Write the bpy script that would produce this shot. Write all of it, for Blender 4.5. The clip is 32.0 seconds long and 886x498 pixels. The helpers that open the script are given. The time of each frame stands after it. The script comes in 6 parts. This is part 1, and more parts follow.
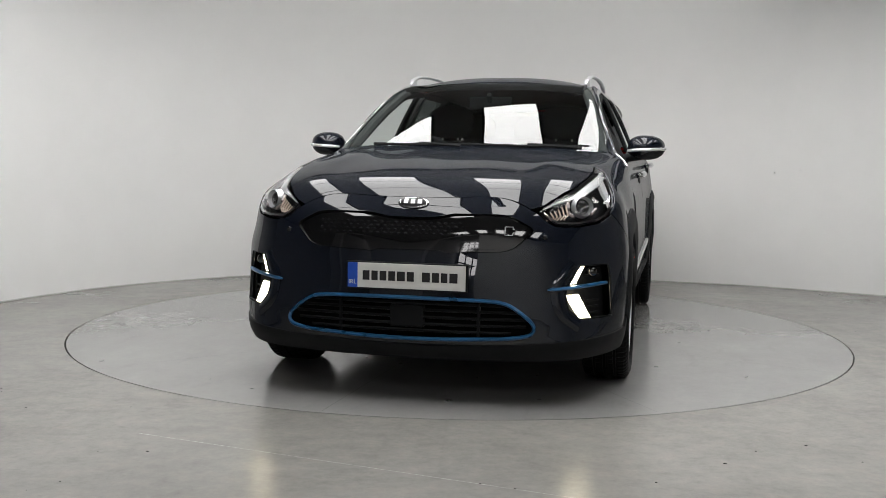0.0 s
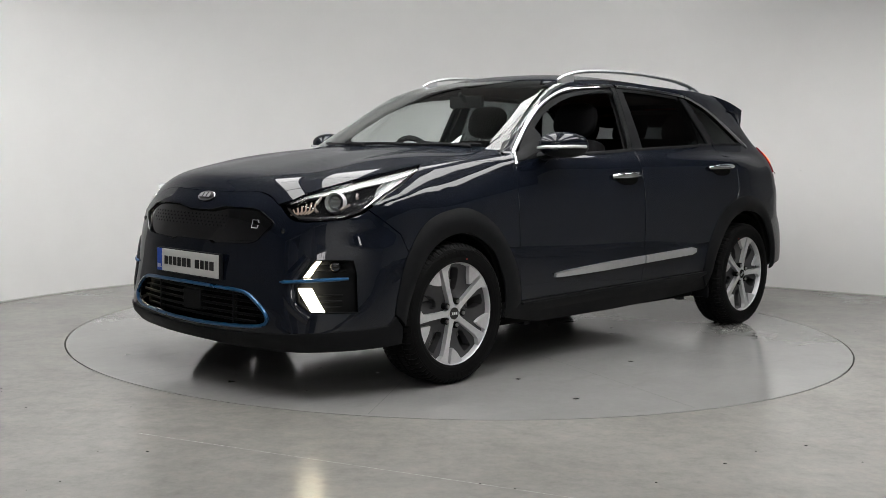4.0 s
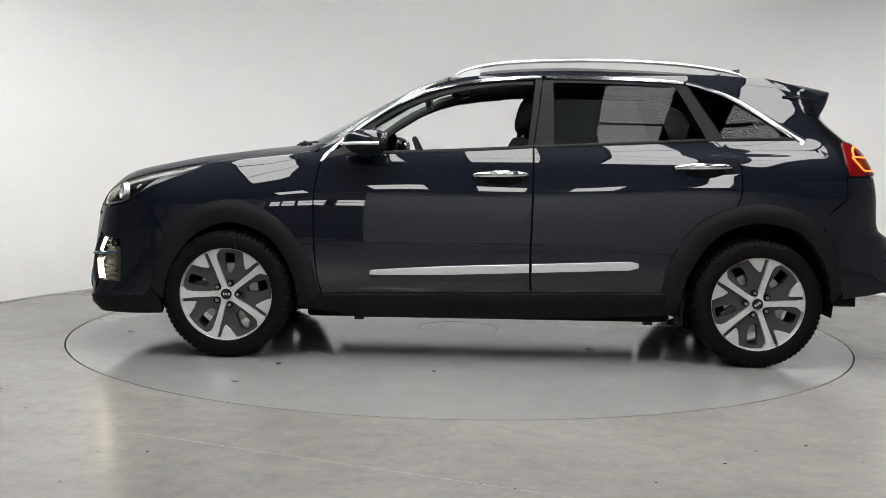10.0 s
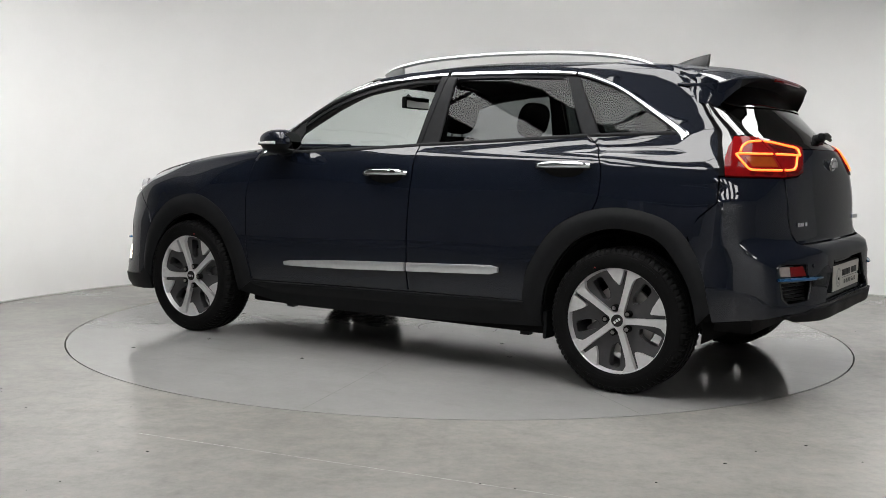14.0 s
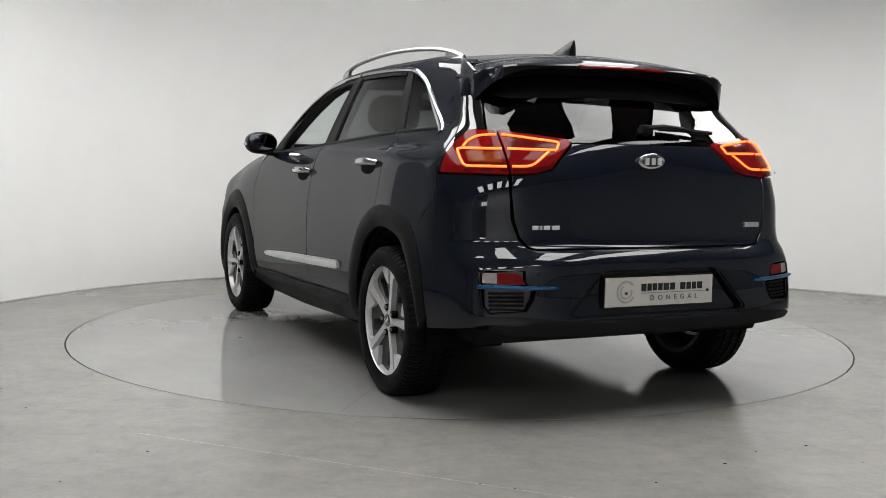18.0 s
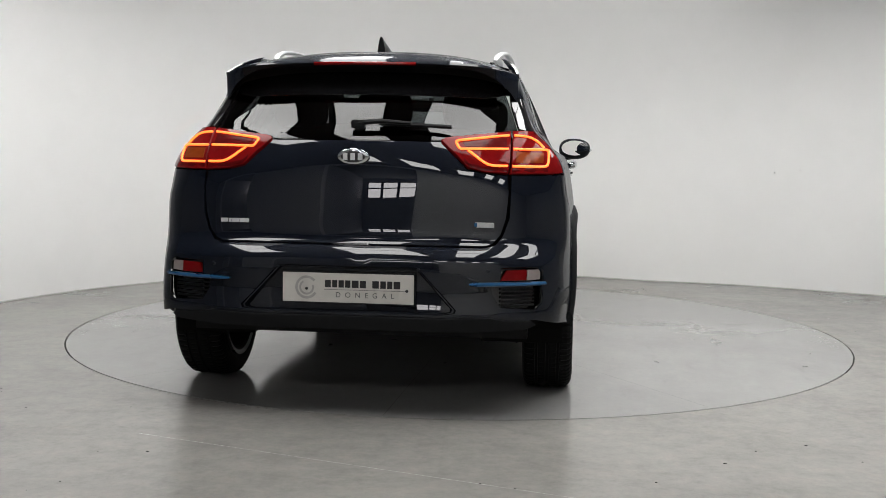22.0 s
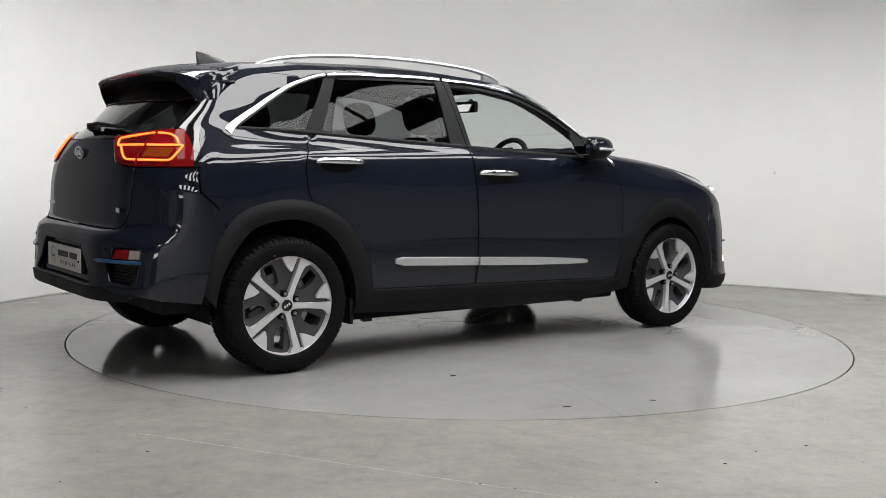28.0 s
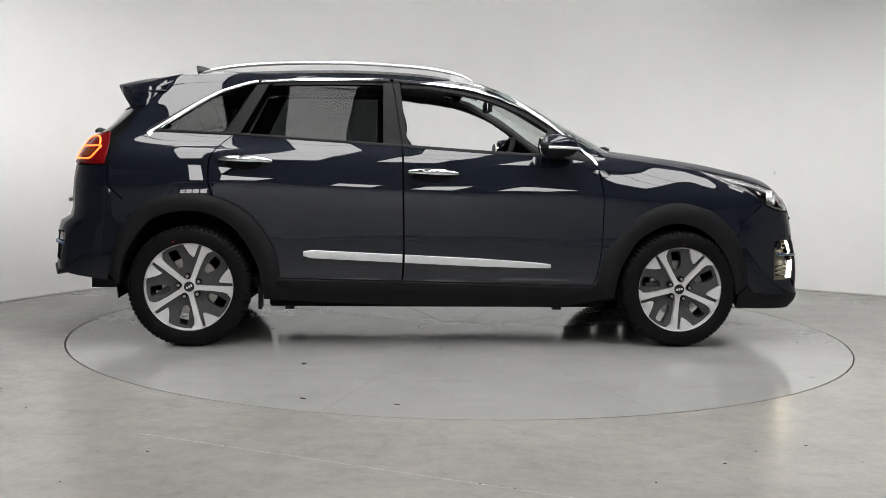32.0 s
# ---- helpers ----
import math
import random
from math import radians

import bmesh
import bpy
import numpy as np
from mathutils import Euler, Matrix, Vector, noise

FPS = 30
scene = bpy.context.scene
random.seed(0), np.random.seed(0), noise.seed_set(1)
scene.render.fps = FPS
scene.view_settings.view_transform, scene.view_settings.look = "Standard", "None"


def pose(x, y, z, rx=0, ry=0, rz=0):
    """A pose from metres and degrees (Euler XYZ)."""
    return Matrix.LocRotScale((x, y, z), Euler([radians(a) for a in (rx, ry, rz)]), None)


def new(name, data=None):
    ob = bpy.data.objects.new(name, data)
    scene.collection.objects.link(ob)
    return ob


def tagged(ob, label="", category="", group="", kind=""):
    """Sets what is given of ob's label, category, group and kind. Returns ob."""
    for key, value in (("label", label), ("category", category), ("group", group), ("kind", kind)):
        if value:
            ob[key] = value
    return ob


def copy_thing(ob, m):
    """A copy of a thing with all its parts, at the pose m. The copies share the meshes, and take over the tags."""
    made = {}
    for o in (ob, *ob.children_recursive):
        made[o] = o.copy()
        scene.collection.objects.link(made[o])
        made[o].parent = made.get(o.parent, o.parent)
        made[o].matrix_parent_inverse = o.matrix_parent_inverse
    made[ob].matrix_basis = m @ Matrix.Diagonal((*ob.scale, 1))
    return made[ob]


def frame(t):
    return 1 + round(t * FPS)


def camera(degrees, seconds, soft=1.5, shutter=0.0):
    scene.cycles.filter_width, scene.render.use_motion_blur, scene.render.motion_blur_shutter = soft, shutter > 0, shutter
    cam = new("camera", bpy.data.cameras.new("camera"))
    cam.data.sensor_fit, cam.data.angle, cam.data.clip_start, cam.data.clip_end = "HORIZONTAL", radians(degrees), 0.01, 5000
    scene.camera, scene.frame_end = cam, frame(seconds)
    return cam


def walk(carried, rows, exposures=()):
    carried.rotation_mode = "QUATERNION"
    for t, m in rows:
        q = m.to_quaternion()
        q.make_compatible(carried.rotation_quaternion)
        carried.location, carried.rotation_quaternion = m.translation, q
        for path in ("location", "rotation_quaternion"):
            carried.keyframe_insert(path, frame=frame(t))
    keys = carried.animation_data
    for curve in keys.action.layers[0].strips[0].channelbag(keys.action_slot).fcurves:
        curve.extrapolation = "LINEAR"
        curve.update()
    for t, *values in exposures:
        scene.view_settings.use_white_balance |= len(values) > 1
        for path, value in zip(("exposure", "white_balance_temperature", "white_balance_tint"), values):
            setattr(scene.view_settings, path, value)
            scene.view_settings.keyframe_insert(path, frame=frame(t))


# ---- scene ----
from mathutils.bvhtree import BVHTree
from mathutils.geometry import delaunay_2d_cdt

# camera: stands still in front of the turntable, whose axis is the world's z axis
cam = camera(46.33, 32.0, soft=0.6)
EYE = pose(0, -6.3083, 1.0266, 90 - 4.9156, 0, 0.888) @ pose(0, 0, 0, 0, 0, 0.9314)
walk(cam, [(0, EYE), (32, EYE)], [(0, -0.30), (3, -0.28), (6, -0.03), (9, 0.0), (13, 0.06), (17, -0.08), (22, -0.10), (26, 0.0), (29, 0.03), (32, 0.02)])

# world: the place is closed, a faint grey fills behind it
world = bpy.data.worlds.new("world")
scene.world = world
world.use_nodes = True
world.node_tree.nodes["Background"].inputs[0].default_value = (0.6, 0.62, 0.65, 1)
world.node_tree.nodes["Background"].inputs[1].default_value = 0.05

TURN_START, TURN_RATE = -101.845, -7.886      # heading of the car at 0 s, degrees a second
TURN_DRIFT = ((0, -0.28), (3, 0.21), (6, 0.35), (11, 0.21), (18, -0.35), (21, -0.20), (26, 0.06), (30, 0.24), (32, 0.13))
CAR_X, CAR_Y = -0.1724, 0.2154                 # the car's middle, off the turntable's axis
DISC_R = 2.270
CEIL_Z = 3.0
HALL_Y = -8.2                                  # the wall behind the camera
BAYS = ((-2.95, -1.1), (-6.6, -4.7))
LAMP_POWER = 9.6


# ---------------------------------------------------------------- materials
def mat(name):
    m = bpy.data.materials.new(name)
    m.use_nodes = True
    nt = m.node_tree
    return m, nt, nt.nodes["Principled BSDF"]


def noise_tex(nt, scale, detail=4.0, rough=0.55):
    tc = nt.nodes.new("ShaderNodeTexCoord")
    n = nt.nodes.new("ShaderNodeTexNoise")
    n.inputs["Scale"].default_value, n.inputs["Detail"].default_value, n.inputs["Roughness"].default_value = scale, detail, rough
    nt.links.new(tc.outputs["Object"], n.inputs["Vector"])
    return n


def ramp(nt, src, stops):
    r = nt.nodes.new("ShaderNodeValToRGB")
    while len(r.color_ramp.elements) < len(stops):
        r.color_ramp.elements.new(0.5)
    for e, (p, c) in zip(r.color_ramp.elements, stops):
        e.position = p
        e.color = (*c, 1) if len(c) == 3 else c
    nt.links.new(src, r.inputs[0])
    return r


def bump(nt, src, strength, dist, bsdf):
    b = nt.nodes.new("ShaderNodeBump")
    b.inputs["Strength"].default_value, b.inputs["Distance"].default_value = strength, dist
    nt.links.new(src, b.inputs["Height"])
    nt.links.new(b.outputs[0], bsdf.inputs["Normal"])


def simple(name, col, rough=0.5, metal=0.0, vary=0.12, scale=30.0, bumpy=0.0, coat=0.0, ior=1.5, spec=0.5):
    """A plain surface with fine tone and gloss variation at two scales."""
    m, nt, b = mat(name)
    n = noise_tex(nt, scale, 6.0)
    lo, hi = [max(0.0, c * (1 - vary)) for c in col], [min(1.0, c * (1 + vary)) for c in col]
    r = ramp(nt, n.outputs[0], [(0.3, lo), (0.7, hi)])
    nt.links.new(r.outputs[0], b.inputs["Base Color"])
    n2 = noise_tex(nt, scale * 0.13, 3.0)
    rr = ramp(nt, n2.outputs[0], [(0.3, (rough * 0.9,) * 3), (0.7, (min(1, rough * 1.12),) * 3)])
    nt.links.new(rr.outputs[0], b.inputs["Roughness"])
    b.inputs["Metallic"].default_value = metal
    b.inputs["Coat Weight"].default_value, b.inputs["Coat Roughness"].default_value = coat, 0.03
    b.inputs["IOR"].default_value = ior
    b.inputs["Specular IOR Level"].default_value = spec
    if bumpy:
        n3 = noise_tex(nt, scale * 12, 3.0)
        bump(nt, n3.outputs[0], bumpy, 0.001, b)
    return m


def paint_material():
    m, nt, b = mat("navy_paint")
    n = noise_tex(nt, 2500.0, 2.0)
    r = ramp(nt, n.outputs[0], [(0.35, (0.0026, 0.0039, 0.0076)), (0.65, (0.0049, 0.0073, 0.0141))])
    nt.links.new(r.outputs[0], b.inputs["Base Color"])
    b.inputs["Metallic"].default_value, b.inputs["Roughness"].default_value = 0.0, 0.5
    b.inputs["Specular IOR Level"].default_value = 0.03
    n2 = noise_tex(nt, 90.0, 2.0)
    bump(nt, n2.outputs[0], 0.012, 0.0006, b)
    coat_mix(nt, b.outputs[0], 0.045, 0.40, 0.010)
    return m


def coat_mix(nt, under, f0, rise, rough):
    """A clear glossy coat over a shader: f0 head on, f0 + rise at grazing."""
    out = nt.nodes["Material Output"]
    mix, gl, lw = nt.nodes.new("ShaderNodeMixShader"), nt.nodes.new("ShaderNodeBsdfGlossy"), nt.nodes.new("ShaderNodeLayerWeight")
    pw, ml = nt.nodes.new("ShaderNodeMath"), nt.nodes.new("ShaderNodeMath")
    pw.operation, ml.operation = "POWER", "MULTIPLY_ADD"
    lw.inputs[0].default_value, pw.inputs[1].default_value = 0.5, 5.0
    ml.inputs[1].default_value, ml.inputs[2].default_value = rise, f0
    gl.inputs[0].default_value, gl.inputs["Roughness"].default_value = (1, 1, 1, 1), rough
    nt.links.new(lw.outputs["Facing"], pw.inputs[0])
    nt.links.new(pw.outputs[0], ml.inputs[0])
    nt.links.new(ml.outputs[0], mix.inputs[0])
    nt.links.new(under, mix.inputs[1])
    nt.links.new(gl.outputs[0], mix.inputs[2])
    nt.links.new(mix.outputs[0], out.inputs[0])


def thin_glass(name, tint, ior=1.5, rough=0.0):
    m = bpy.data.materials.new(name)
    m.use_nodes = True
    nt = m.node_tree
    nt.nodes.clear()
    out, mix = nt.nodes.new("ShaderNodeOutputMaterial"), nt.nodes.new("ShaderNodeMixShader")
    tr, gl, fr = nt.nodes.new("ShaderNodeBsdfTransparent"), nt.nodes.new("ShaderNodeBsdfGlossy"), nt.nodes.new("ShaderNodeLayerWeight")
    tr.inputs[0].default_value = (*tint, 1)
    gl.inputs[0].default_value, gl.inputs["Roughness"].default_value = (1, 1, 1, 1), rough
    f0 = ((ior - 1) / (ior + 1)) ** 2 * 1.25
    pw, ml = nt.nodes.new("ShaderNodeMath"), nt.nodes.new("ShaderNodeMath")
    pw.operation, ml.operation = "POWER", "MULTIPLY_ADD"
    fr.inputs[0].default_value = 0.5
    pw.inputs[1].default_value = 5.0
    ml.inputs[1].default_value, ml.inputs[2].default_value = 1 - f0, f0
    nt.links.new(fr.outputs["Facing"], pw.inputs[0])
    nt.links.new(pw.outputs[0], ml.inputs[0])
    nt.links.new(ml.outputs[0], mix.inputs[0])
    nt.links.new(tr.outputs[0], mix.inputs[1])
    nt.links.new(gl.outputs[0], mix.inputs[2])
    nt.links.new(mix.outputs[0], out.inputs[0])
    return m


def glow(name, col, strength):
    m, nt, b = mat(name)
    b.inputs["Base Color"].default_value = (*[min(1, c) for c in col], 1)
    b.inputs["Emission Color"].default_value = (*col, 1)
    b.inputs["Emission Strength"].default_value = strength
    b.inputs["Roughness"].default_value = 0.4
    return m


def floor_material(name, base, gloss):
    """Sealed concrete: cloudy grey, pale scuffs, dark specks and an uneven sheen."""
    m, nt, b = mat(name)
    big, mid, fine = noise_tex(nt, 0.9, 5.0, 0.6), noise_tex(nt, 9.0, 9.0, 0.72), noise_tex(nt, 34.0, 8.0, 0.75)
    a = ramp(nt, big.outputs[0], [(0.3, [c * (0.86 if gloss > 0.2 else 0.90) for c in base]), (0.7, [c * (1.10 if gloss > 0.2 else 1.06) for c in base])])
    c2 = ramp(nt, mid.outputs[0], [(0.25, (0.82 if gloss > 0.2 else 0.95,) * 3), (0.5, (0.99, 0.99, 0.99)), (0.75, (1.18 if gloss > 0.2 else 1.03, 1.115 if gloss > 0.2 else 1.03, 1.095 if gloss > 0.2 else 1.03))])
    c3 = ramp(nt, fine.outputs[0], [(0.25, (0.86 if gloss > 0.2 else 0.95,) * 3), (0.45, (0.985, 0.985, 0.985)), (0.75, (1.10 if gloss > 0.2 else 1.03,) * 3)])
    m1, m2 = nt.nodes.new("ShaderNodeMixRGB"), nt.nodes.new("ShaderNodeMixRGB")
    m1.blend_type = m2.blend_type = "MULTIPLY"
    m1.inputs[0].default_value = m2.inputs[0].default_value = 1.0
    nt.links.new(a.outputs[0], m1.inputs[1])
    nt.links.new(c2.outputs[0], m1.inputs[2])
    nt.links.new(m1.outputs[0], m2.inputs[1])
    nt.links.new(c3.outputs[0], m2.inputs[2])
    # long pale scuffs
    mp, st, m3 = nt.nodes.new("ShaderNodeMapping"), noise_tex(nt, 1.0, 6.0, 0.6), nt.nodes.new("ShaderNodeMixRGB")
    tc = nt.nodes.new("ShaderNodeTexCoord")
    mp.inputs["Scale"].default_value, mp.inputs["Rotation"].default_value = (2.2, 7.0, 1.0), (0, 0, 0.5)
    nt.links.new(tc.outputs["Object"], mp.inputs["Vector"])
    nt.links.new(mp.outputs[0], st.inputs["Vector"])
    c4 = ramp(nt, st.outputs[0], [(0.28, (0.90, 0.90, 0.895)), (0.40, (0.985, 0.985, 0.983)), (0.58, (1, 1, 1)), (0.74, (1.06, 1.06, 1.05))])
    m3.blend_type = "MULTIPLY"
    m3.inputs[0].default_value = 1.0
    nt.links.new(m2.outputs[0], m3.inputs[1])
    nt.links.new(c4.outputs[0], m3.inputs[2])
    nt.links.new(m3.outputs[0], b.inputs["Base Color"])
    rr = ramp(nt, big.outputs[0], [(0.25, (gloss * 0.92,) * 3), (0.75, (gloss * 1.10,) * 3)])
    nt.links.new(rr.outputs[0], b.inputs["Roughness"])
    b.inputs["IOR"].default_value = 1.52
    bump(nt, fine.outputs[0], 0.03, 0.002, b)
    return m


PAINT = paint_material()
BLACK = simple("black_plastic", (0.0080, 0.0085, 0.0095), 0.55, bumpy=0.25, scale=40, spec=0.12)
GLOSSBLACK = simple("gloss_black", (0.004, 0.004, 0.0045), 0.06, coat=0.5)
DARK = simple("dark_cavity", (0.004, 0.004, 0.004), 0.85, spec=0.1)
CHROME = simple("chrome", (0.60, 0.61, 0.62), 0.10, 1.0, vary=0.03)
SATIN = simple("satin_silver", (0.70, 0.71, 0.72), 0.33, 0.85, vary=0.05)
ALLOY = simple("machined_alloy", (0.64, 0.64, 0.65), 0.36, 0.45, vary=0.05, scale=60)
GREYALLOY = simple("grey_alloy", (0.055, 0.055, 0.058), 0.45, 0.3, vary=0.1)
RUBBER = simple("tyre_rubber", (0.0040, 0.0040, 0.0042), 0.62, bumpy=0.2, scale=50, spec=0.10)
STEEL = simple("brake_steel", (0.35, 0.34, 0.33), 0.35, 1.0)
BLUE = simple("blue_trim", (0.012, 0.088, 0.215), 0.28, 0.5, vary=0.06, coat=0.6)
SEATFAB = simple("black_seat_cloth", (0.011, 0.011, 0.012), 0.8, bumpy=0.4, scale=70, spec=0.08)
DASH = simple("dash_plastic", (0.013, 0.013, 0.014), 0.7, bumpy=0.3, scale=60, spec=0.12)
LINING = simple("roof_lining", (0.05, 0.05, 0.052), 0.9, bumpy=0.3, scale=80)
WHITE = simple("white_wall", (0.80, 0.80, 0.795), 0.55, vary=0.015, scale=3, bumpy=0.05)
CEILM = simple("ceiling_paint", (0.22, 0.22, 0.22), 0.8, vary=0.05, scale=4)
BACKM = simple("back_wall_paint", (0.78, 0.78, 0.77), 0.6, vary=0.04, scale=2)
# darker grey puts the dimness of the hall's left side and bays into colour
SIDEM = simple("hall_dim_grey", (0.42, 0.42, 0.425), 0.8, vary=0.08, scale=2)
FLOORM = floor_material("sealed_concrete", (0.240, 0.235, 0.219), 0.25)
DISCM = floor_material("turntable_coating", (0.268, 0.267, 0.260), 0.11)
PLATE = simple("plate_white", (0.62, 0.62, 0.60), 0.35, vary=0.03)
PLATESILVER = simple("plate_silver", (0.55, 0.53, 0.50), 0.35, vary=0.04)
PLATEBLUE = simple("plate_blue", (0.01, 0.07, 0.45), 0.35)
SILVERMARK = simple("silver_mark", (0.66, 0.67, 0.68), 0.25, 0.4, vary=0.03)
BOWL = simple("lamp_bowl_grey", (0.014, 0.014, 0.016), 0.5, spec=0.06)
LAMPSILVER = simple("lamp_silver", (0.42, 0.43, 0.44), 0.35, spec=0.3)
INK = simple("black_ink", (0.006, 0.006, 0.007), 0.5)
GREYINK = simple("grey_ink", (0.10, 0.10, 0.10), 0.5)
WSGLASS = thin_glass("windscreen_glass", (0.74, 0.80, 0.78), 1.6)
TINT = thin_glass("privacy_glass", (0.15, 0.165, 0.165), 1.22)
BACKTINT = thin_glass("rear_privacy_glass", (0.12, 0.13, 0.135), 1.36)
CLEAR = thin_glass("lamp_glass", (0.95, 0.95, 0.95), 1.2)
REDLENS = simple("red_lens", (0.15, 0.004, 0.005), 0.06, spec=0.12)
DEEPRED = simple("deep_red_lens", (0.075, 0.003, 0.004), 0.15, spec=0.15)
AMBERLENS = simple("amber_lens", (0.20, 0.035, 0.006), 0.15, spec=0.15)
LENSWHITE = simple("white_lens", (0.26, 0.22, 0.21), 0.15, coat=0.5)
DIMPLE = simple("dimple_black", (0.004, 0.004, 0.0045), 0.3, spec=0.3)
AMBER = simple("pale_amber_reflector", (0.46, 0.36, 0.29), 0.3, 0.2)
TAILGLOW = glow("tail_light_glow", (1.0, 0.15, 0.025), 2.7)
FOGGLOW = glow("daylight_lamp_glow", (1.0, 0.90, 0.66), 14.0)
PANELGLOW = glow("ceiling_panel_glow", (1.0, 0.99, 0.975), LAMP_POWER)
DAYGLOW = glow("daylight_pane", (1.0, 0.97, 0.98), 9.0)
TUBEGLOW = glow("tube_glow", (1.0, 0.99, 0.975), 11.0)
MIRRORM = simple("mirror_silver", (0.9, 0.9, 0.9), 0.01, 1.0, vary=0.0)


# ---------------------------------------------------------------- mesh helpers
def mesh_ob(name, verts, faces, material, parent=None, label="", smooth=False, normals=None):
    me = bpy.data.meshes.new(name)
    me.from_pydata([tuple(map(float, v)) for v in verts], [], [tuple(map(int, f)) for f in faces])
    me.materials.append(material)
    if smooth or normals is not None:
        me.polygons.foreach_set("use_smooth", [True] * len(me.polygons))
    if normals is not None:
        me.normals_split_custom_set([tuple(map(float, n)) for n in normals])
    me.update()
    ob = new(name, me)
    ob.parent = parent
    if label:
        ob["label"] = label
    return ob


def part(name, bm, material, parent, label="", smooth=False):
    """One bmesh as one mesh object under a thing or a part."""
    bmesh.ops.recalc_face_normals(bm, faces=bm.faces[:])
    me = bpy.data.meshes.new(name)
    if smooth:
        for e in bm.edges:
            e.smooth = len(e.link_faces) == 2 and e.calc_face_angle(0) < 0.65
        for f in bm.faces:
            f.smooth = True
    bm.to_mesh(me)
    bm.free()
    me.materials.append(material)
    ob = new(name, me)
    ob.parent = parent
    if label:
        ob["label"] = label
    return ob


def box(bm, x0, x1, y0, y1, z0, z1, bev=0.0, m=None):
    vs = bmesh.ops.create_cube(bm, size=1.0)["verts"]
    for v in vs:
        v.co = Vector(((x0 + x1) / 2 + v.co.x * (x1 - x0), (y0 + y1) / 2 + v.co.y * (y1 - y0), (z0 + z1) / 2 + v.co.z * (z1 - z0)))
    if bev:
        es = {e for v in vs for e in v.link_edges}
        r = bmesh.ops.bevel(bm, geom=list(es), offset=bev, segments=2, affect="EDGES", profile=0.6)
        vs = list({v for f in r["faces"] for v in f.verts} | {v for v in vs if v.is_valid})
    if m is not None:
        bmesh.ops.transform(bm, matrix=m, verts=vs)
    return vs


def cyl(bm, p0, p1, r0, r1=None, seg=24, caps=True):
    p0, p1 = Vector(p0), Vector(p1)
    d = p1 - p0
    m = Matrix.Translation((p0 + p1) / 2) @ d.to_track_quat("Z", "Y").to_matrix().to_4x4()
    return bmesh.ops.create_cone(bm, cap_ends=caps, segments=seg, radius1=r0, radius2=r0 if r1 is None else r1, depth=d.length, matrix=m)["verts"]


def tube(bm, pts, radius, seg=10, squash=1.0, up=(0, 0, 1), closed=False):
    """A bar of round or oval section along a line. radius may be a list."""
    pts = [Vector(p) for p in pts]
    n = len(pts)
    rings = []
    for i, p in enumerate(pts):
        a, b = pts[(i - 1) % n if closed else max(i - 1, 0)], pts[(i + 1) % n if closed else min(i + 1, n - 1)]
        t = (b - a).normalized()
        sx = t.cross(Vector(up)).normalized()
        sz = sx.cross(t).normalized()
        r = radius[i] if isinstance(radius, (list, tuple)) else radius
        rings.append([bm.verts.new(p + sx * (r * math.cos(k * math.tau / seg)) + sz * (r * squash * math.sin(k * math.tau / seg))) for k in range(seg)])
    for i in range(n if closed else n - 1):
        A, B = rings[i], rings[(i + 1) % n]
        for k in range(seg):
            bm.faces.new((A[k], A[(k + 1) % seg], B[(k + 1) % seg], B[k]))
    if not closed:
        bm.faces.new(rings[0][::-1])
        bm.faces.new(rings[-1])


def revolve(bm, profile, seg=72, axis="y"):
    """profile: (radius, along) pairs, turned round the y axis."""
    rings = []
    for k in range(seg):
        a = math.tau * k / seg
        rings.append([bm.verts.new((r * math.cos(a), h, r * math.sin(a))) for r, h in profile])
    for k in range(seg):
        A, B = rings[k], rings[(k + 1) % seg]
        for i in range(len(profile) - 1):
            bm.faces.new((A[i], A[i + 1], B[i + 1], B[i]))


def smooth_line(pts, n=8, closed=False):
    """Catmull-Rom through the points."""
    P = [np.array(p, float) for p in pts]
    out, N = [], len(P)
    for i in range(N if closed else N - 1):
        p0, p1, p2, p3 = (P[(i + k) % N] if closed else P[min(max(i + k, 0), N - 1)] for k in (-1, 0, 1, 2))
        for j in range(n):
            t = j / n
            out.append(0.5 * (2 * p1 + (p2 - p0) * t + (2 * p0 - 5 * p1 + 4 * p2 - p3) * t * t + (3 * p1 - p0 - 3 * p2 + p3) * t ** 3))
    if not closed:
        out.append(P[-1])
    return out


# ---------------------------------------------------------------- curved surfaces of the body
def natural(xs, ys):
    """Second derivatives of the natural cubic spline. ys: (n, ...)."""
    xs, ys = np.asarray(xs, float), np.asarray(ys, float)
    n = len(xs)
    h = np.diff(xs)
    A, R = np.eye(n), np.zeros_like(ys)
    for i in range(1, n - 1):
        A[i, i - 1], A[i, i], A[i, i + 1] = h[i - 1], 2 * (h[i - 1] + h[i]), h[i]
        R[i] = 6 * ((ys[i + 1] - ys[i]) / h[i] - (ys[i] - ys[i - 1]) / h[i - 1])
    return np.tensordot(np.linalg.inv(A), R, 1)


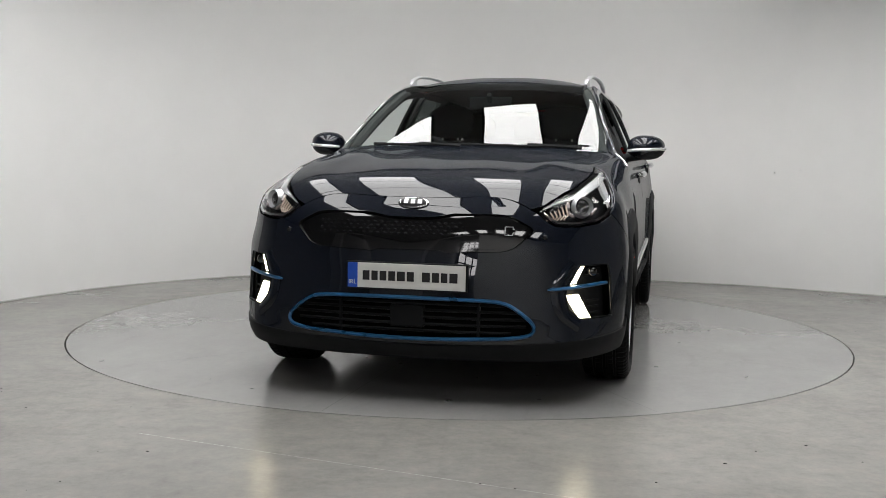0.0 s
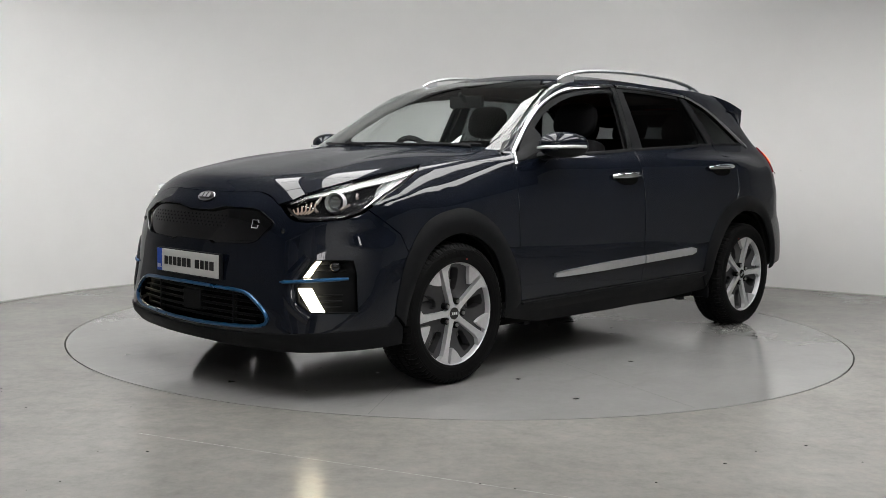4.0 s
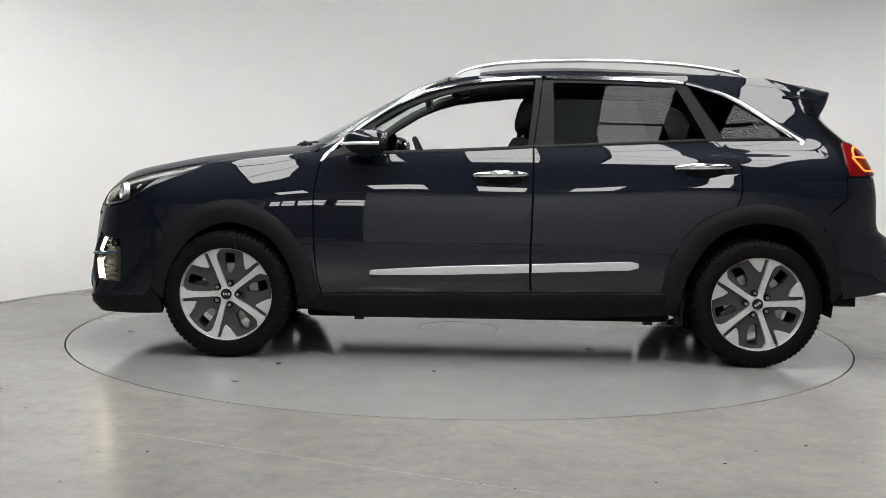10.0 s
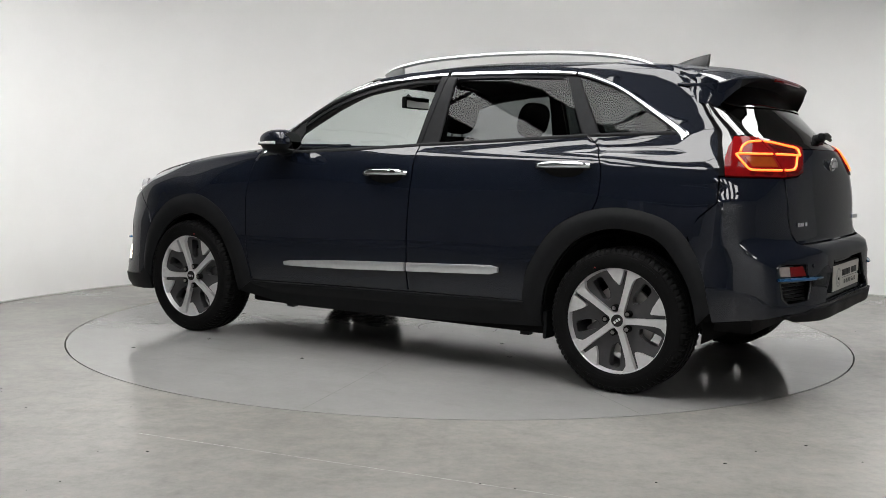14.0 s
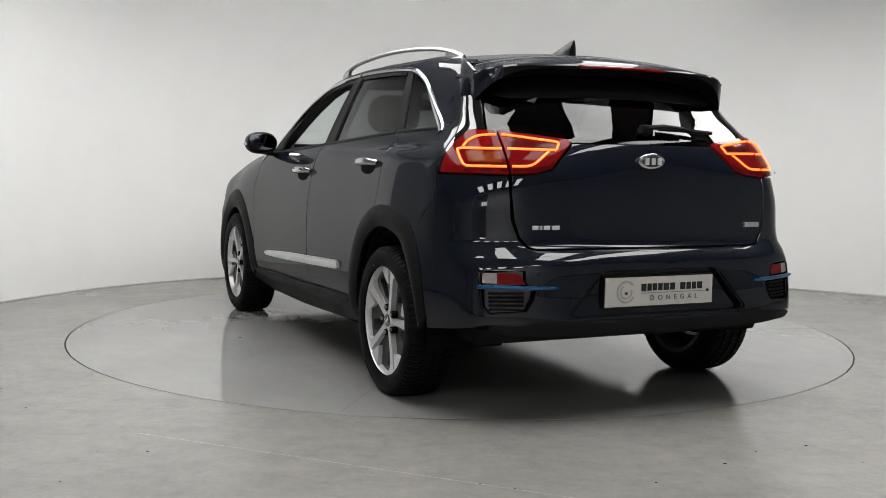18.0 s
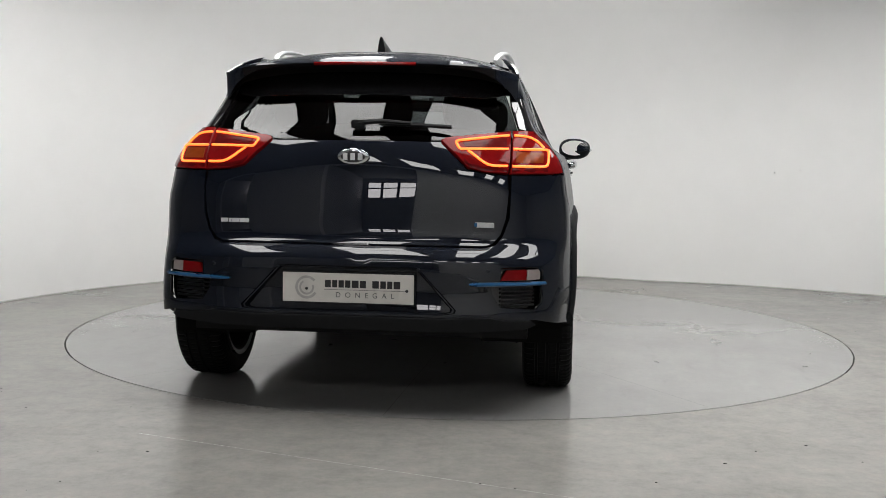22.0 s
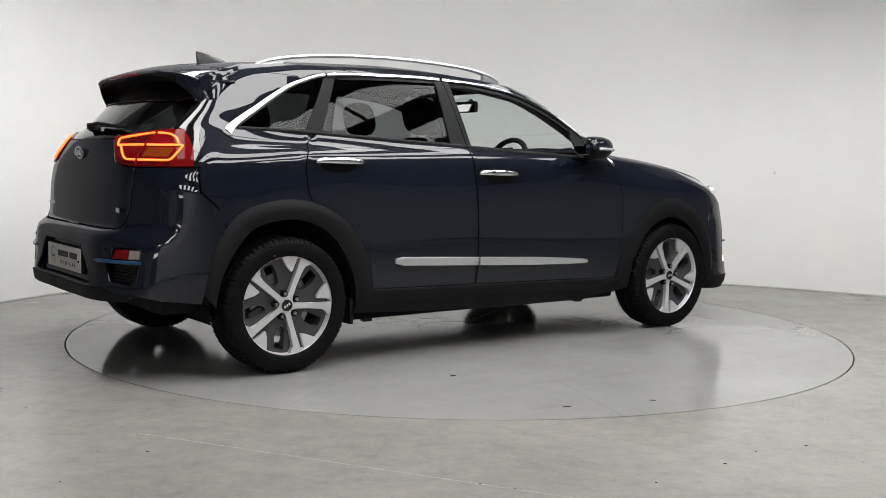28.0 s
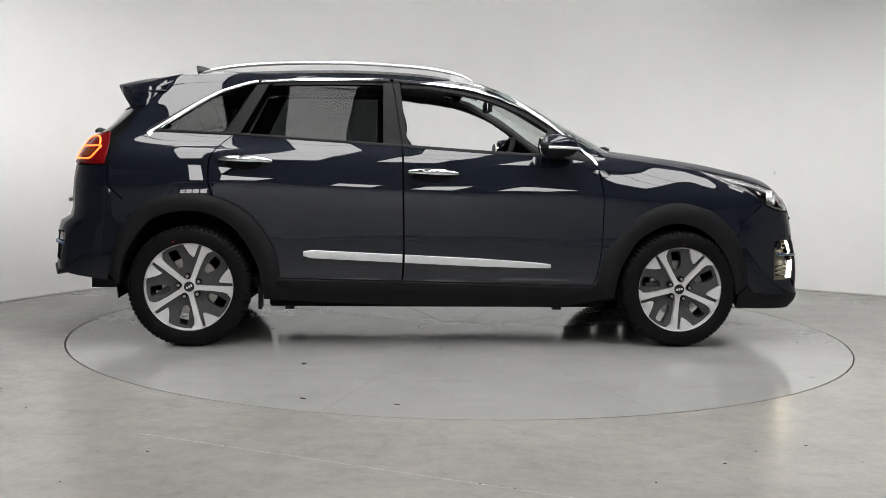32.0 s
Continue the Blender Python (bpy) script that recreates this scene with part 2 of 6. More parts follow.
def pchip(xs, ys, x):
    xs, ys, x = np.asarray(xs, float), np.asarray(ys, float), np.asarray(x, float)
    h, d = np.diff(xs), np.diff(ys) / np.diff(xs)
    m = np.zeros(len(xs))
    m[0], m[-1] = d[0], d[-1]
    for i in range(1, len(xs) - 1):
        if d[i - 1] * d[i] > 0:
            w1, w2 = 2 * h[i] + h[i - 1], h[i] + 2 * h[i - 1]
            m[i] = (w1 + w2) / (w1 / d[i - 1] + w2 / d[i])
    i = np.clip(np.searchsorted(xs, x) - 1, 0, len(xs) - 2)
    t = (x - xs[i]) / h[i]
    lin = t.copy()
    t = np.clip(t, 0, 1)
    y = (2 * t ** 3 - 3 * t ** 2 + 1) * ys[i] + (t ** 3 - 2 * t ** 2 + t) * h[i] * m[i] + (3 * t ** 2 - 2 * t ** 3) * ys[i + 1] + (t ** 3 - t ** 2) * h[i] * m[i + 1]
    return y + (lin - t) * h[i] * np.where(lin > 1, m[-1], m[0])


class Wrap:
    """The whole outer skin: at each height z a line from the nose's middle round the side to the tail's middle, s along it."""

    def __init__(self, cols, s):
        self.cols, self.s = cols, np.array(s, float)
        self.end = self.s[-1]
        zt = np.linspace(0.18, 1.53, 271)
        self.zt = zt
        self.X = np.array([pchip(c[0], c[1], zt) for c in cols])
        self.Y = np.array([pchip(c[0], c[2], zt) for c in cols])
        k = np.exp(-0.5 * (np.arange(-6, 7) / 2.4) ** 2)
        k /= k.sum()
        soft = lambda M: np.array([np.convolve(np.pad(r, 6, mode="reflect", reflect_type="odd"), k, "valid") for r in M])
        self.X, self.Y = soft(self.X), soft(self.Y)
        # mirrored columns at both ends keep the middle smooth
        self.se = np.concatenate([[-self.s[2], -self.s[1]], self.s, [2 * self.end - self.s[-2], 2 * self.end - self.s[-3]]])
        ext = lambda M, g: np.concatenate([[g * M[2], g * M[1]], M, [g * M[-2], g * M[-3]]])
        self.Xe, self.Ye = ext(self.X, 1), ext(self.Y, -1)
        self.Xd, self.Yd = natural(self.se, self.Xe), natural(self.se, self.Ye)

    def row(self, arr, d, s, zi, zf):
        i = np.clip(np.searchsorted(self.se, s) - 1, 0, len(self.se) - 2)
        h = self.se[i + 1] - self.se[i]
        a, b = (self.se[i + 1] - s) / h, (s - self.se[i]) / h

        def at(k):
            return a * arr[i, k] + b * arr[i + 1, k] + ((a ** 3 - a) * d[i, k] + (b ** 3 - b) * d[i + 1, k]) * h * h / 6
        return at(zi) * (1 - zf) + at(zi + 1) * zf

    def P(self, s, z):
        s, z = np.asarray(s, float), np.asarray(z, float)
        g = np.where(s < 0, -1.0, np.where(s > self.end, -1.0, 1.0))
        ss = np.where(s < 0, -s, np.where(s > self.end, 2 * self.end - s, s))
        q = (np.clip(z, 0.18, 1.5299) - 0.18) / (self.zt[1] - self.zt[0])
        zi = np.clip(q.astype(int), 0, len(self.zt) - 2)
        zf = q - zi
        return np.stack([self.row(self.Xe, self.Xd, ss, zi, zf), g * self.row(self.Ye, self.Yd, ss, zi, zf), z], -1)

    def find(self, kind, v, z):
        """s where the skin at height z has y = v at the nose ("f") or tail ("r"), or x = v ("s")."""
        g = np.linspace(0, self.end, 1500)
        p = self.P(g, np.full_like(g, z))
        if kind == "f":
            k = g < 1.15
            return math.copysign(float(np.interp(abs(v), np.maximum.accumulate(p[k, 1]), g[k])), v)
        if kind == "r":
            k = g > 4.5
            s = float(np.interp(-abs(v), np.maximum.accumulate(-p[k, 1]), g[k]))
            return s if v >= 0 else 2 * self.end - s
        return float(np.interp(-v, np.maximum.accumulate(-p[:, 0]), g))


class Field:
    """A surface over the plan: height z from x and y."""

    def __init__(self, fn):
        self.fn = fn

    def P(self, x, y):
        return np.stack([x, y, self.fn(np.asarray(x, float), np.asarray(y, float))], -1)


def frame_at(surf, a, b):
    """Places and outward normals."""
    e = 0.004
    a, b = np.asarray(a, float), np.asarray(b, float)
    p = surf.P(a, b)
    n = np.cross(surf.P(a + e, b) - surf.P(a - e, b), surf.P(a, b + e) - surf.P(a, b - e))
    n /= np.maximum(np.linalg.norm(n, axis=-1, keepdims=True), 1e-12)
    out = p - np.stack([p[..., 0] * 0.8, 0 * p[..., 1], np.full_like(p[..., 2], 0.55)], -1)
    n *= np.where(np.sum(n * out, -1, keepdims=True) < 0, -1, 1)
    return p, n


def inside(poly, pts):
    x, y = pts[:, 0], pts[:, 1]
    r = np.zeros(len(pts), bool)
    n = len(poly)
    for i in range(n):
        (x0, y0), (x1, y1) = poly[i], poly[(i + 1) % n]
        if y0 == y1:
            continue
        c = (y0 > y) != (y1 > y)
        r ^= c & (x < (x1 - x0) * (y - y0) / (y1 - y0) + x0)
    return r


def densify(poly, step):
    out, n = [], len(poly)
    for i in range(n):
        a, b = np.array(poly[i], float), np.array(poly[(i + 1) % n], float)
        k = max(1, int(math.ceil(np.linalg.norm(b - a) / step)))
        out += [a + (b - a) * j / k for j in range(k)]
    keep = [out[0]]
    for p in out[1:]:
        if np.linalg.norm(p - keep[-1]) > step * 0.08:
            keep.append(p)
    return np.array(keep)


def flat_fill(outline, holes, step):
    """Triangles that fill a closed line in the plane, less the holes."""
    loops = [densify(outline, step)] + [densify(h, step) for h in holes]
    pts = np.concatenate(loops)
    edges, k = [], 0
    for lp in loops:
        edges += [(k + i, k + (i + 1) % len(lp)) for i in range(len(lp))]
        k += len(lp)
    lo, hi = loops[0].min(0), loops[0].max(0)
    gx, gy = np.arange(lo[0] + step / 2, hi[0], step), np.arange(lo[1] + step / 2, hi[1], step)
    if len(gx) and len(gy):
        G = np.stack(np.meshgrid(gx, gy), -1).reshape(-1, 2)
        ok = inside(loops[0], G)
        for h in loops[1:]:
            ok &= ~inside(h, G)
        G = G[ok]
        if len(G):
            d = np.min(np.linalg.norm(G[:, None] - pts[None], axis=-1), 1)
            G = G[d > step * 0.45]
            pts = np.concatenate([pts, G])
    v, _, f, *_ = delaunay_2d_cdt([Vector(p) for p in pts], edges, [], 0, 1e-6, False)
    V, F = np.array([tuple(p) for p in v]), np.array(f)
    c = V[F].mean(1)
    ok = inside(loops[0], c)
    for h in loops[1:]:
        ok &= ~inside(h, c)
    return V, F[ok]


def panel(name, surf, outline, material, parent, holes=(), step=0.035, thick=0.012, lift=0.0, side=1, label=""):
    """A sheet with turned-in edges, cut out of a surface."""
    V, F = flat_fill(outline, holes, step)
    e1, e2 = V[F[:, 1]] - V[F[:, 0]], V[F[:, 2]] - V[F[:, 0]]
    F = F[np.abs(e1[:, 0] * e2[:, 1] - e1[:, 1] * e2[:, 0]) > 2e-7]
    p, n = frame_at(surf, V[:, 0], V[:, 1])
    if side < 0:
        p, n = p * [1, -1, 1], n * [1, -1, 1]
    p = p + n * lift
    tri = np.cross(p[F[:, 1]] - p[F[:, 0]], p[F[:, 2]] - p[F[:, 0]])
    flip = np.sum(tri * n[F[:, 0]], -1) < 0
    F[flip] = F[flip][:, ::-1]
    count = {}
    for f in F:
        for i in range(3):
            count[(f[i], f[(i + 1) % 3])] = 1
    rim = [(a, b) for a, b in count if (b, a) not in count]
    verts, faces, normals = list(p), [tuple(f) for f in F], [n[i] for f in F for i in f]
    low = {}
    for a, b in rim:
        for q in (a, b):
            if q not in low:
                low[q] = len(verts)
                verts.append(p[q] - n[q] * thick)
        faces.append((b, a, low[a], low[b]))
        w = np.cross(p[b] - p[a], n[a])
        w = w / max(np.linalg.norm(w), 1e-9)
        normals += [w * 0.8 + n[b] * 0.6, w * 0.8 + n[a] * 0.6, w, w]
    return mesh_ob(name, verts, faces, material, parent, label, normals=normals)


def strip(name, surf, inner, outer, material, parent, lift=0.006, crown=0.004, side=1, rows=5, label="", closed=False):
    """A raised moulding between two lines of equal count on a surface."""
    inner, outer = np.array(inner, float), np.array(outer, float)
    n = len(inner)
    V, F = [], []
    for j in range(rows + 2):
        t = np.clip((j - 1) / (rows - 1), 0, 1)
        q = inner * (1 - t) + outer * t
        p, nn = frame_at(surf, q[:, 0], q[:, 1])
        h = -0.006 if j in (0, rows + 1) else lift + crown * math.sin(math.pi * t)
        V += list((p + nn * h) * ([1, -1, 1] if side < 0 else [1, 1, 1]))
    for j in range(rows + 1):
        for i in range(n if closed else n - 1):
            k = (i + 1) % n
            F.append((j * n + i, j * n + k, (j + 1) * n + k, (j + 1) * n + i))
    if not closed:
        F += [[j * n for j in range(rows + 2)], [j * n + n - 1 for j in range(rows + 2)]]
    bm = bmesh.new()
    vs = [bm.verts.new(v) for v in V]
    for f in F:
        bm.faces.new([vs[i] for i in f])
    return part(name, bm, material, parent, label, smooth=True)


def text_part(name, text, size, material, parent, m, depth=0.001):
    cu = bpy.data.curves.new(name, "FONT")
    cu.body, cu.size, cu.extrude = text, size, depth
    cu.align_x = cu.align_y = "CENTER"
    tmp = new(name, cu)
    me = bpy.data.meshes.new_from_object(tmp.evaluated_get(bpy.context.evaluated_depsgraph_get()))
    bpy.data.objects.remove(tmp)
    bpy.data.curves.remove(cu)
    me.transform(m)
    me.materials.clear()
    me.materials.append(material)
    ob = new(name, me)
    ob.parent = parent
    return ob


# ---------------------------------------------------------------- the studio
GRIT = ((-1.74, -2.22, 0.005), (0.93, -2.80, 0.006), (1.29, -2.55, 0.005), (1.08, -2.64, 0.003), (0.08, -3.08, 0.003), (0.65, -3.03, 0.004), (-1.24, -3.15, 0.003), (-1.07, -2.80, 0.005), (-1.24, -2.81, 0.002), (1.42, -2.75, 0.003))


def build_studio():
    # floor: one sheet with a round opening for the turntable
    V, F = [], []
    seg = 128
    radii = [DISC_R + 0.004, 2.6, 3.2, 4.2, 6, 9, 14]
    for r in radii:
        for k in range(seg):
            a = math.tau * k / seg
            V.append((r * math.cos(a), r * math.sin(a), 0.0))
    for j in range(len(radii) - 1):
        for k in range(seg):
            F.append((j * seg + k, (j + 1) * seg + k, (j + 1) * seg + (k + 1) % seg, j * seg + (k + 1) % seg))
    base = len(V)
    for k in range(seg):
        a = math.tau * k / seg
        V.append((radii[0] * math.cos(a), radii[0] * math.sin(a), -0.08))
        F.append((k, (k + 1) % seg, base + (k + 1) % seg, base + k))
    fl = mesh_ob("floor", V, F, FLOORM)
    tagged(fl, "pale grey sealed concrete studio floor", "floor", kind="structure")
    V = [(2.5 * math.cos(math.tau * k / 64), 2.5 * math.sin(math.tau * k / 64), -0.08) for k in range(64)]
    pit = mesh_ob("floor_pit", V, [list(range(64))], DARK)
    tagged(pit, "dark pit under the turntable", "floor", kind="structure")

    # specks of dirt on the floor
    bm = bmesh.new()
    rnd = random.Random(5)
    for i in range(46):
        a, r = rnd.uniform(0, math.tau), rnd.uniform(2.4, 4.4)
        s = rnd.choice((0.0015, 0.002, 0.003, 0.0045))
        m = pose(r * math.cos(a), r * math.sin(a), 0.0005, 0, 0, rnd.uniform(0, 360)) @ Matrix.Diagonal((s * rnd.uniform(1, 2), s, 0.0012, 1))
        bmesh.ops.create_icosphere(bm, subdivisions=1, radius=1.0, matrix=m)
    for x, y, s in GRIT:
        bmesh.ops.create_icosphere(bm, subdivisions=1, radius=1.0, matrix=pose(x, y, 0.0005) @ Matrix.Diagonal((s * 1.3, s, 0.0015, 1)))
    ob = part("floor_grit", bm, DARK, None)
    tagged(ob, "scattered dark specks of grit on the floor", "dirt", kind="stuff")

    # a filled saw joint across the floor
    rnd = random.Random(8)
    V, F = [], []
    for k in range(41):
        t = k / 40
        x, y = -1.17 + 1.57 * t, -2.568 - 0.65 * t
        w = 0.0005 + 0.0010 * rnd.random()
        V += [(x - 0.38 * w, y - 0.92 * w, 0.0006), (x + 0.38 * w, y + 0.92 * w, 0.0006)]
        if k:
            F.append((2 * k - 2, 2 * k, 2 * k + 1, 2 * k - 1))
    ob = mesh_ob("floor_joint", V, F, simple("joint_chalk", (0.232, 0.228, 0.215), 0.3))
    tagged(ob, "pale filled saw joint in the concrete floor", "floor joint", kind="structure")

    # curved wall, open on both sides to a wider hall
    line = smooth_line([(-3.23, 0.36), (-3.15, 0.69), (-2.68, 1.66), (-1.81, 2.55), (-0.9, 2.98), (0.1, 3.13), (0.95, 3.0), (1.66, 2.72), (2.46, 2.47),
                        (3.42, 1.92), (3.62, 1.76)], 10)
    wall_sheet("wall_curved", line, 0.0, CEIL_Z + 0.05, 0.12, WHITE, "smooth white curved studio wall")
    # unseen side walls, their tones set by what the car's flanks should reflect
    wall_sheet("wall_right", [(3.63, 1.77), (7.4, 2.9), (7.5, HALL_Y)], 0.0, CEIL_Z + 0.05, 0.12, BACKM, "plain white unseen side wall, toned for the car's reflections")
    wall_sheet("wall_left", [(-7.5, HALL_Y), (-7.4, -0.9), (-3.24, 0.35)], 0.0, CEIL_Z + 0.05, 0.12, SIDEM, "plain grey unseen side wall, toned for the car's reflections")
    # white wall behind the filming place, with two open bays
    bm = bmesh.new()
    box(bm, -1.1, 7.5, HALL_Y - 0.2, HALL_Y, 0, CEIL_Z + 0.05)
    box(bm, -4.7, -2.95, HALL_Y - 0.2, HALL_Y, 0, CEIL_Z + 0.05)
    for x0, x1 in BAYS:
        box(bm, x0, x1, HALL_Y - 0.2, HALL_Y, 2.95, CEIL_Z + 0.05)
    box(bm, -7.5, -6.6, HALL_Y - 0.2, HALL_Y, 0, CEIL_Z + 0.05)
    tagged(part("wall_back", bm, BACKM, None), "white painted wall with two open bays", "wall", kind="structure")
    for k, (x0, x1) in enumerate(BAYS):
        bm = bmesh.new()
        y0, y1 = HALL_Y - 3.4, HALL_Y - 0.2
        wx0, wx1, wz0, wz1 = x0 + 0.12, x1 - 0.12, 2.1, 2.78
        for q in ((x0 - 0.1, x0, y0, y1, 0, 3.05), (x1, x1 + 0.1, y0, y1, 0, 3.05), (x0 - 0.1, x1 + 0.1, y0 - 0.1, y0, 0, wz0), (x0 - 0.1, x1 + 0.1, y0 - 0.1, y0, wz1, 3.05),
                  (x0 - 0.1, wx0, y0 - 0.1, y0, wz0, wz1), (wx1, x1 + 0.1, y0 - 0.1, y0, wz0, wz1)):
            box(bm, *q)
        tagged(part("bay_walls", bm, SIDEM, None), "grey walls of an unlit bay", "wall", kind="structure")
        win = new("window_%d" % (k + 1))
        tagged(win, "wide daylit window in slim dark bars", "window", kind="structure")
        n = 4
        w = (wx1 - wx0) / n
        for i in range(n):
            bm = bmesh.new()
            box(bm, wx0 + i * w + 0.03, wx0 + (i + 1) * w - 0.03, y0 - 0.07, y0 - 0.06, wz0 + 0.03, wz1 - 0.03)
            part("pane", bm, DAYGLOW, win)
        bm = bmesh.new()
        for i in range(n + 1):
            box(bm, wx0 + i * w - 0.03, wx0 + i * w + 0.03, y0 - 0.06, y0 - 0.01, wz0, wz1)
        box(bm, wx0, wx1, y0 - 0.055, y0 - 0.015, (wz0 + wz1) / 2 - 0.02, (wz0 + wz1) / 2 + 0.02)
        part("window_frame", bm, DASH, win)

    # a tight dark shadow joint at the foot of the wall
    bm = bmesh.new()
    pts = [np.array((p[0], p[1], 0.004)) for p in line]
    tube(bm, [Vector(p) - Vector((p[0], p[1], 0)).normalized() * 0.003 for p in pts], 0.006, 6)
    ob = part("baseboard", bm, simple("joint_filler", (0.45, 0.45, 0.43), 0.7), None)
    tagged(ob, "thin uneven filler joint where wall meets floor", "trim", kind="structure")
    # two small marks on the wall
    for (x, z, s) in ((2.62, 0.965, 0.006), (2.80, 0.99, 0.003)):
        y = np.interp(x, [p[0] for p in line[50:]], [p[1] for p in line[50:]])
        bm = bmesh.new()
        bmesh.ops.create_icosphere(bm, subdivisions=2, radius=s, matrix=pose(x, y, z))
        tagged(part("wall_screw", bm, DARK, None), "small dark screw head in the white wall", "screw")

    V = [(-8, -12, CEIL_Z), (8, -12, CEIL_Z), (8, 6, CEIL_Z), (-8, 6, CEIL_Z), (-8, -12, CEIL_Z + 0.1), (8, -12, CEIL_Z + 0.1), (8, 6, CEIL_Z + 0.1), (-8, 6, CEIL_Z + 0.1)]
    ce = mesh_ob("ceiling", V, [(0, 1, 2, 3), (7, 6, 5, 4), (0, 4, 5, 1), (1, 5, 6, 2), (2, 6, 7, 3), (3, 7, 4, 0)], CEILM)
    tagged(ce, "dull grey painted ceiling", "ceiling", kind="structure")

    first = None
    for x in LIGHT_X:
        for y in LIGHT_Y:
            # the corner panel is moved further out, clear of the rear door glass's reflection
            m = pose(x + (0.75 if x > 2 and y > 0 else 0), y, CEIL_Z - 0.03)
            if first is None:
                first = new("ceiling_light")
                first.matrix_basis = m
                tagged(first, "large flat white light panel in a slim frame", "ceiling light", group="studio light panels")
                a, b = LIGHT_W / 2, LIGHT_L / 2
                bm = bmesh.new()
                box(bm, -a, a, -b, b, -0.010, 0.0)
                part("diffuser", bm, PANELGLOW, first, "glowing white diffuser")
                bm = bmesh.new()
                for (x0, x1, y0, y1) in ((-a - 0.02, -a, -b - 0.015, b + 0.015), (a, a + 0.02, -b - 0.015, b + 0.015), (-a, a, -b - 0.015, -b), (-a, a, b, b + 0.015)):
                    box(bm, x0, x1, y0, y1, -0.016, 0.028)
                part("frame", bm, DASH, first)
            else:
                copy_thing(first, m)


def build_tubes():
    """Slim tube lights along the top of the curved wall."""
    first = None
    for x, y, a in ((-1.62, 2.25, 38), (-0.78, 2.66, 15), (0.12, 2.78, 0), (1.02, 2.62, -17), (1.90, 2.32, -19)):
        m = pose(x, y, CEIL_Z - 0.03, 0, 0, a)
        if first is None:
            first = new("tube_light")
            first.matrix_basis = m
            tagged(first, "slim lit tube light on a narrow ceiling batten", "tube light", group="tube lights above the wall")
            bm = bmesh.new()
            box(bm, -0.40, 0.40, -0.045, 0.045, 0.0, 0.03, 0.004)
            part("batten", bm, PLATE, first)
            bm = bmesh.new()
            box(bm, -0.42, 0.42, -0.056, -0.048, -0.075, 0.03, 0.002)
            part("shade", bm, DASH, first, "dark metal shade")
            bm = bmesh.new()
            cyl(bm, (-0.385, 0, -0.022), (0.385, 0, -0.022), 0.019, seg=12)
            part("tube", bm, TUBEGLOW, first, "glowing white tube")
        else:
            copy_thing(first, m)


def wall_sheet(name, line, z0, z1, thick, material, label):
    pts = [Vector((p[0], p[1])) for p in line]
    n = len(pts)
    V, F = [], []
    for off in (0.0, thick):
        for i, p in enumerate(pts):
            t = (pts[min(i + 1, n - 1)] - pts[max(i - 1, 0)]).normalized()
            q = p + Vector((-t.y, t.x)) * off
            V += [(q.x, q.y, z0), (q.x, q.y, z1)]
    for i in range(n - 1):
        a, b = 2 * i, 2 * (n + i)
        F += [(a, a + 2, a + 3, a + 1), (b + 1, b + 3, b + 2, b), (a + 1, a + 3, b + 3, b + 1)]
    ob = mesh_ob(name, V, F, material)
    me = ob.data
    me.polygons.foreach_set("use_smooth", [len(pts) > 20] * len(me.polygons))
    return tagged(ob, label, "wall", kind="structure")


# the row at y = -7.0 is added unseen, to brighten the back wall
LIGHT_X, LIGHT_Y, LIGHT_W, LIGHT_L = (-1.75, -0.75, 0.25, 1.25, 2.25), (-7.0, -2.93, -1.85, -0.77, 0.31), 0.50, 1.04
build_studio()
build_tubes()


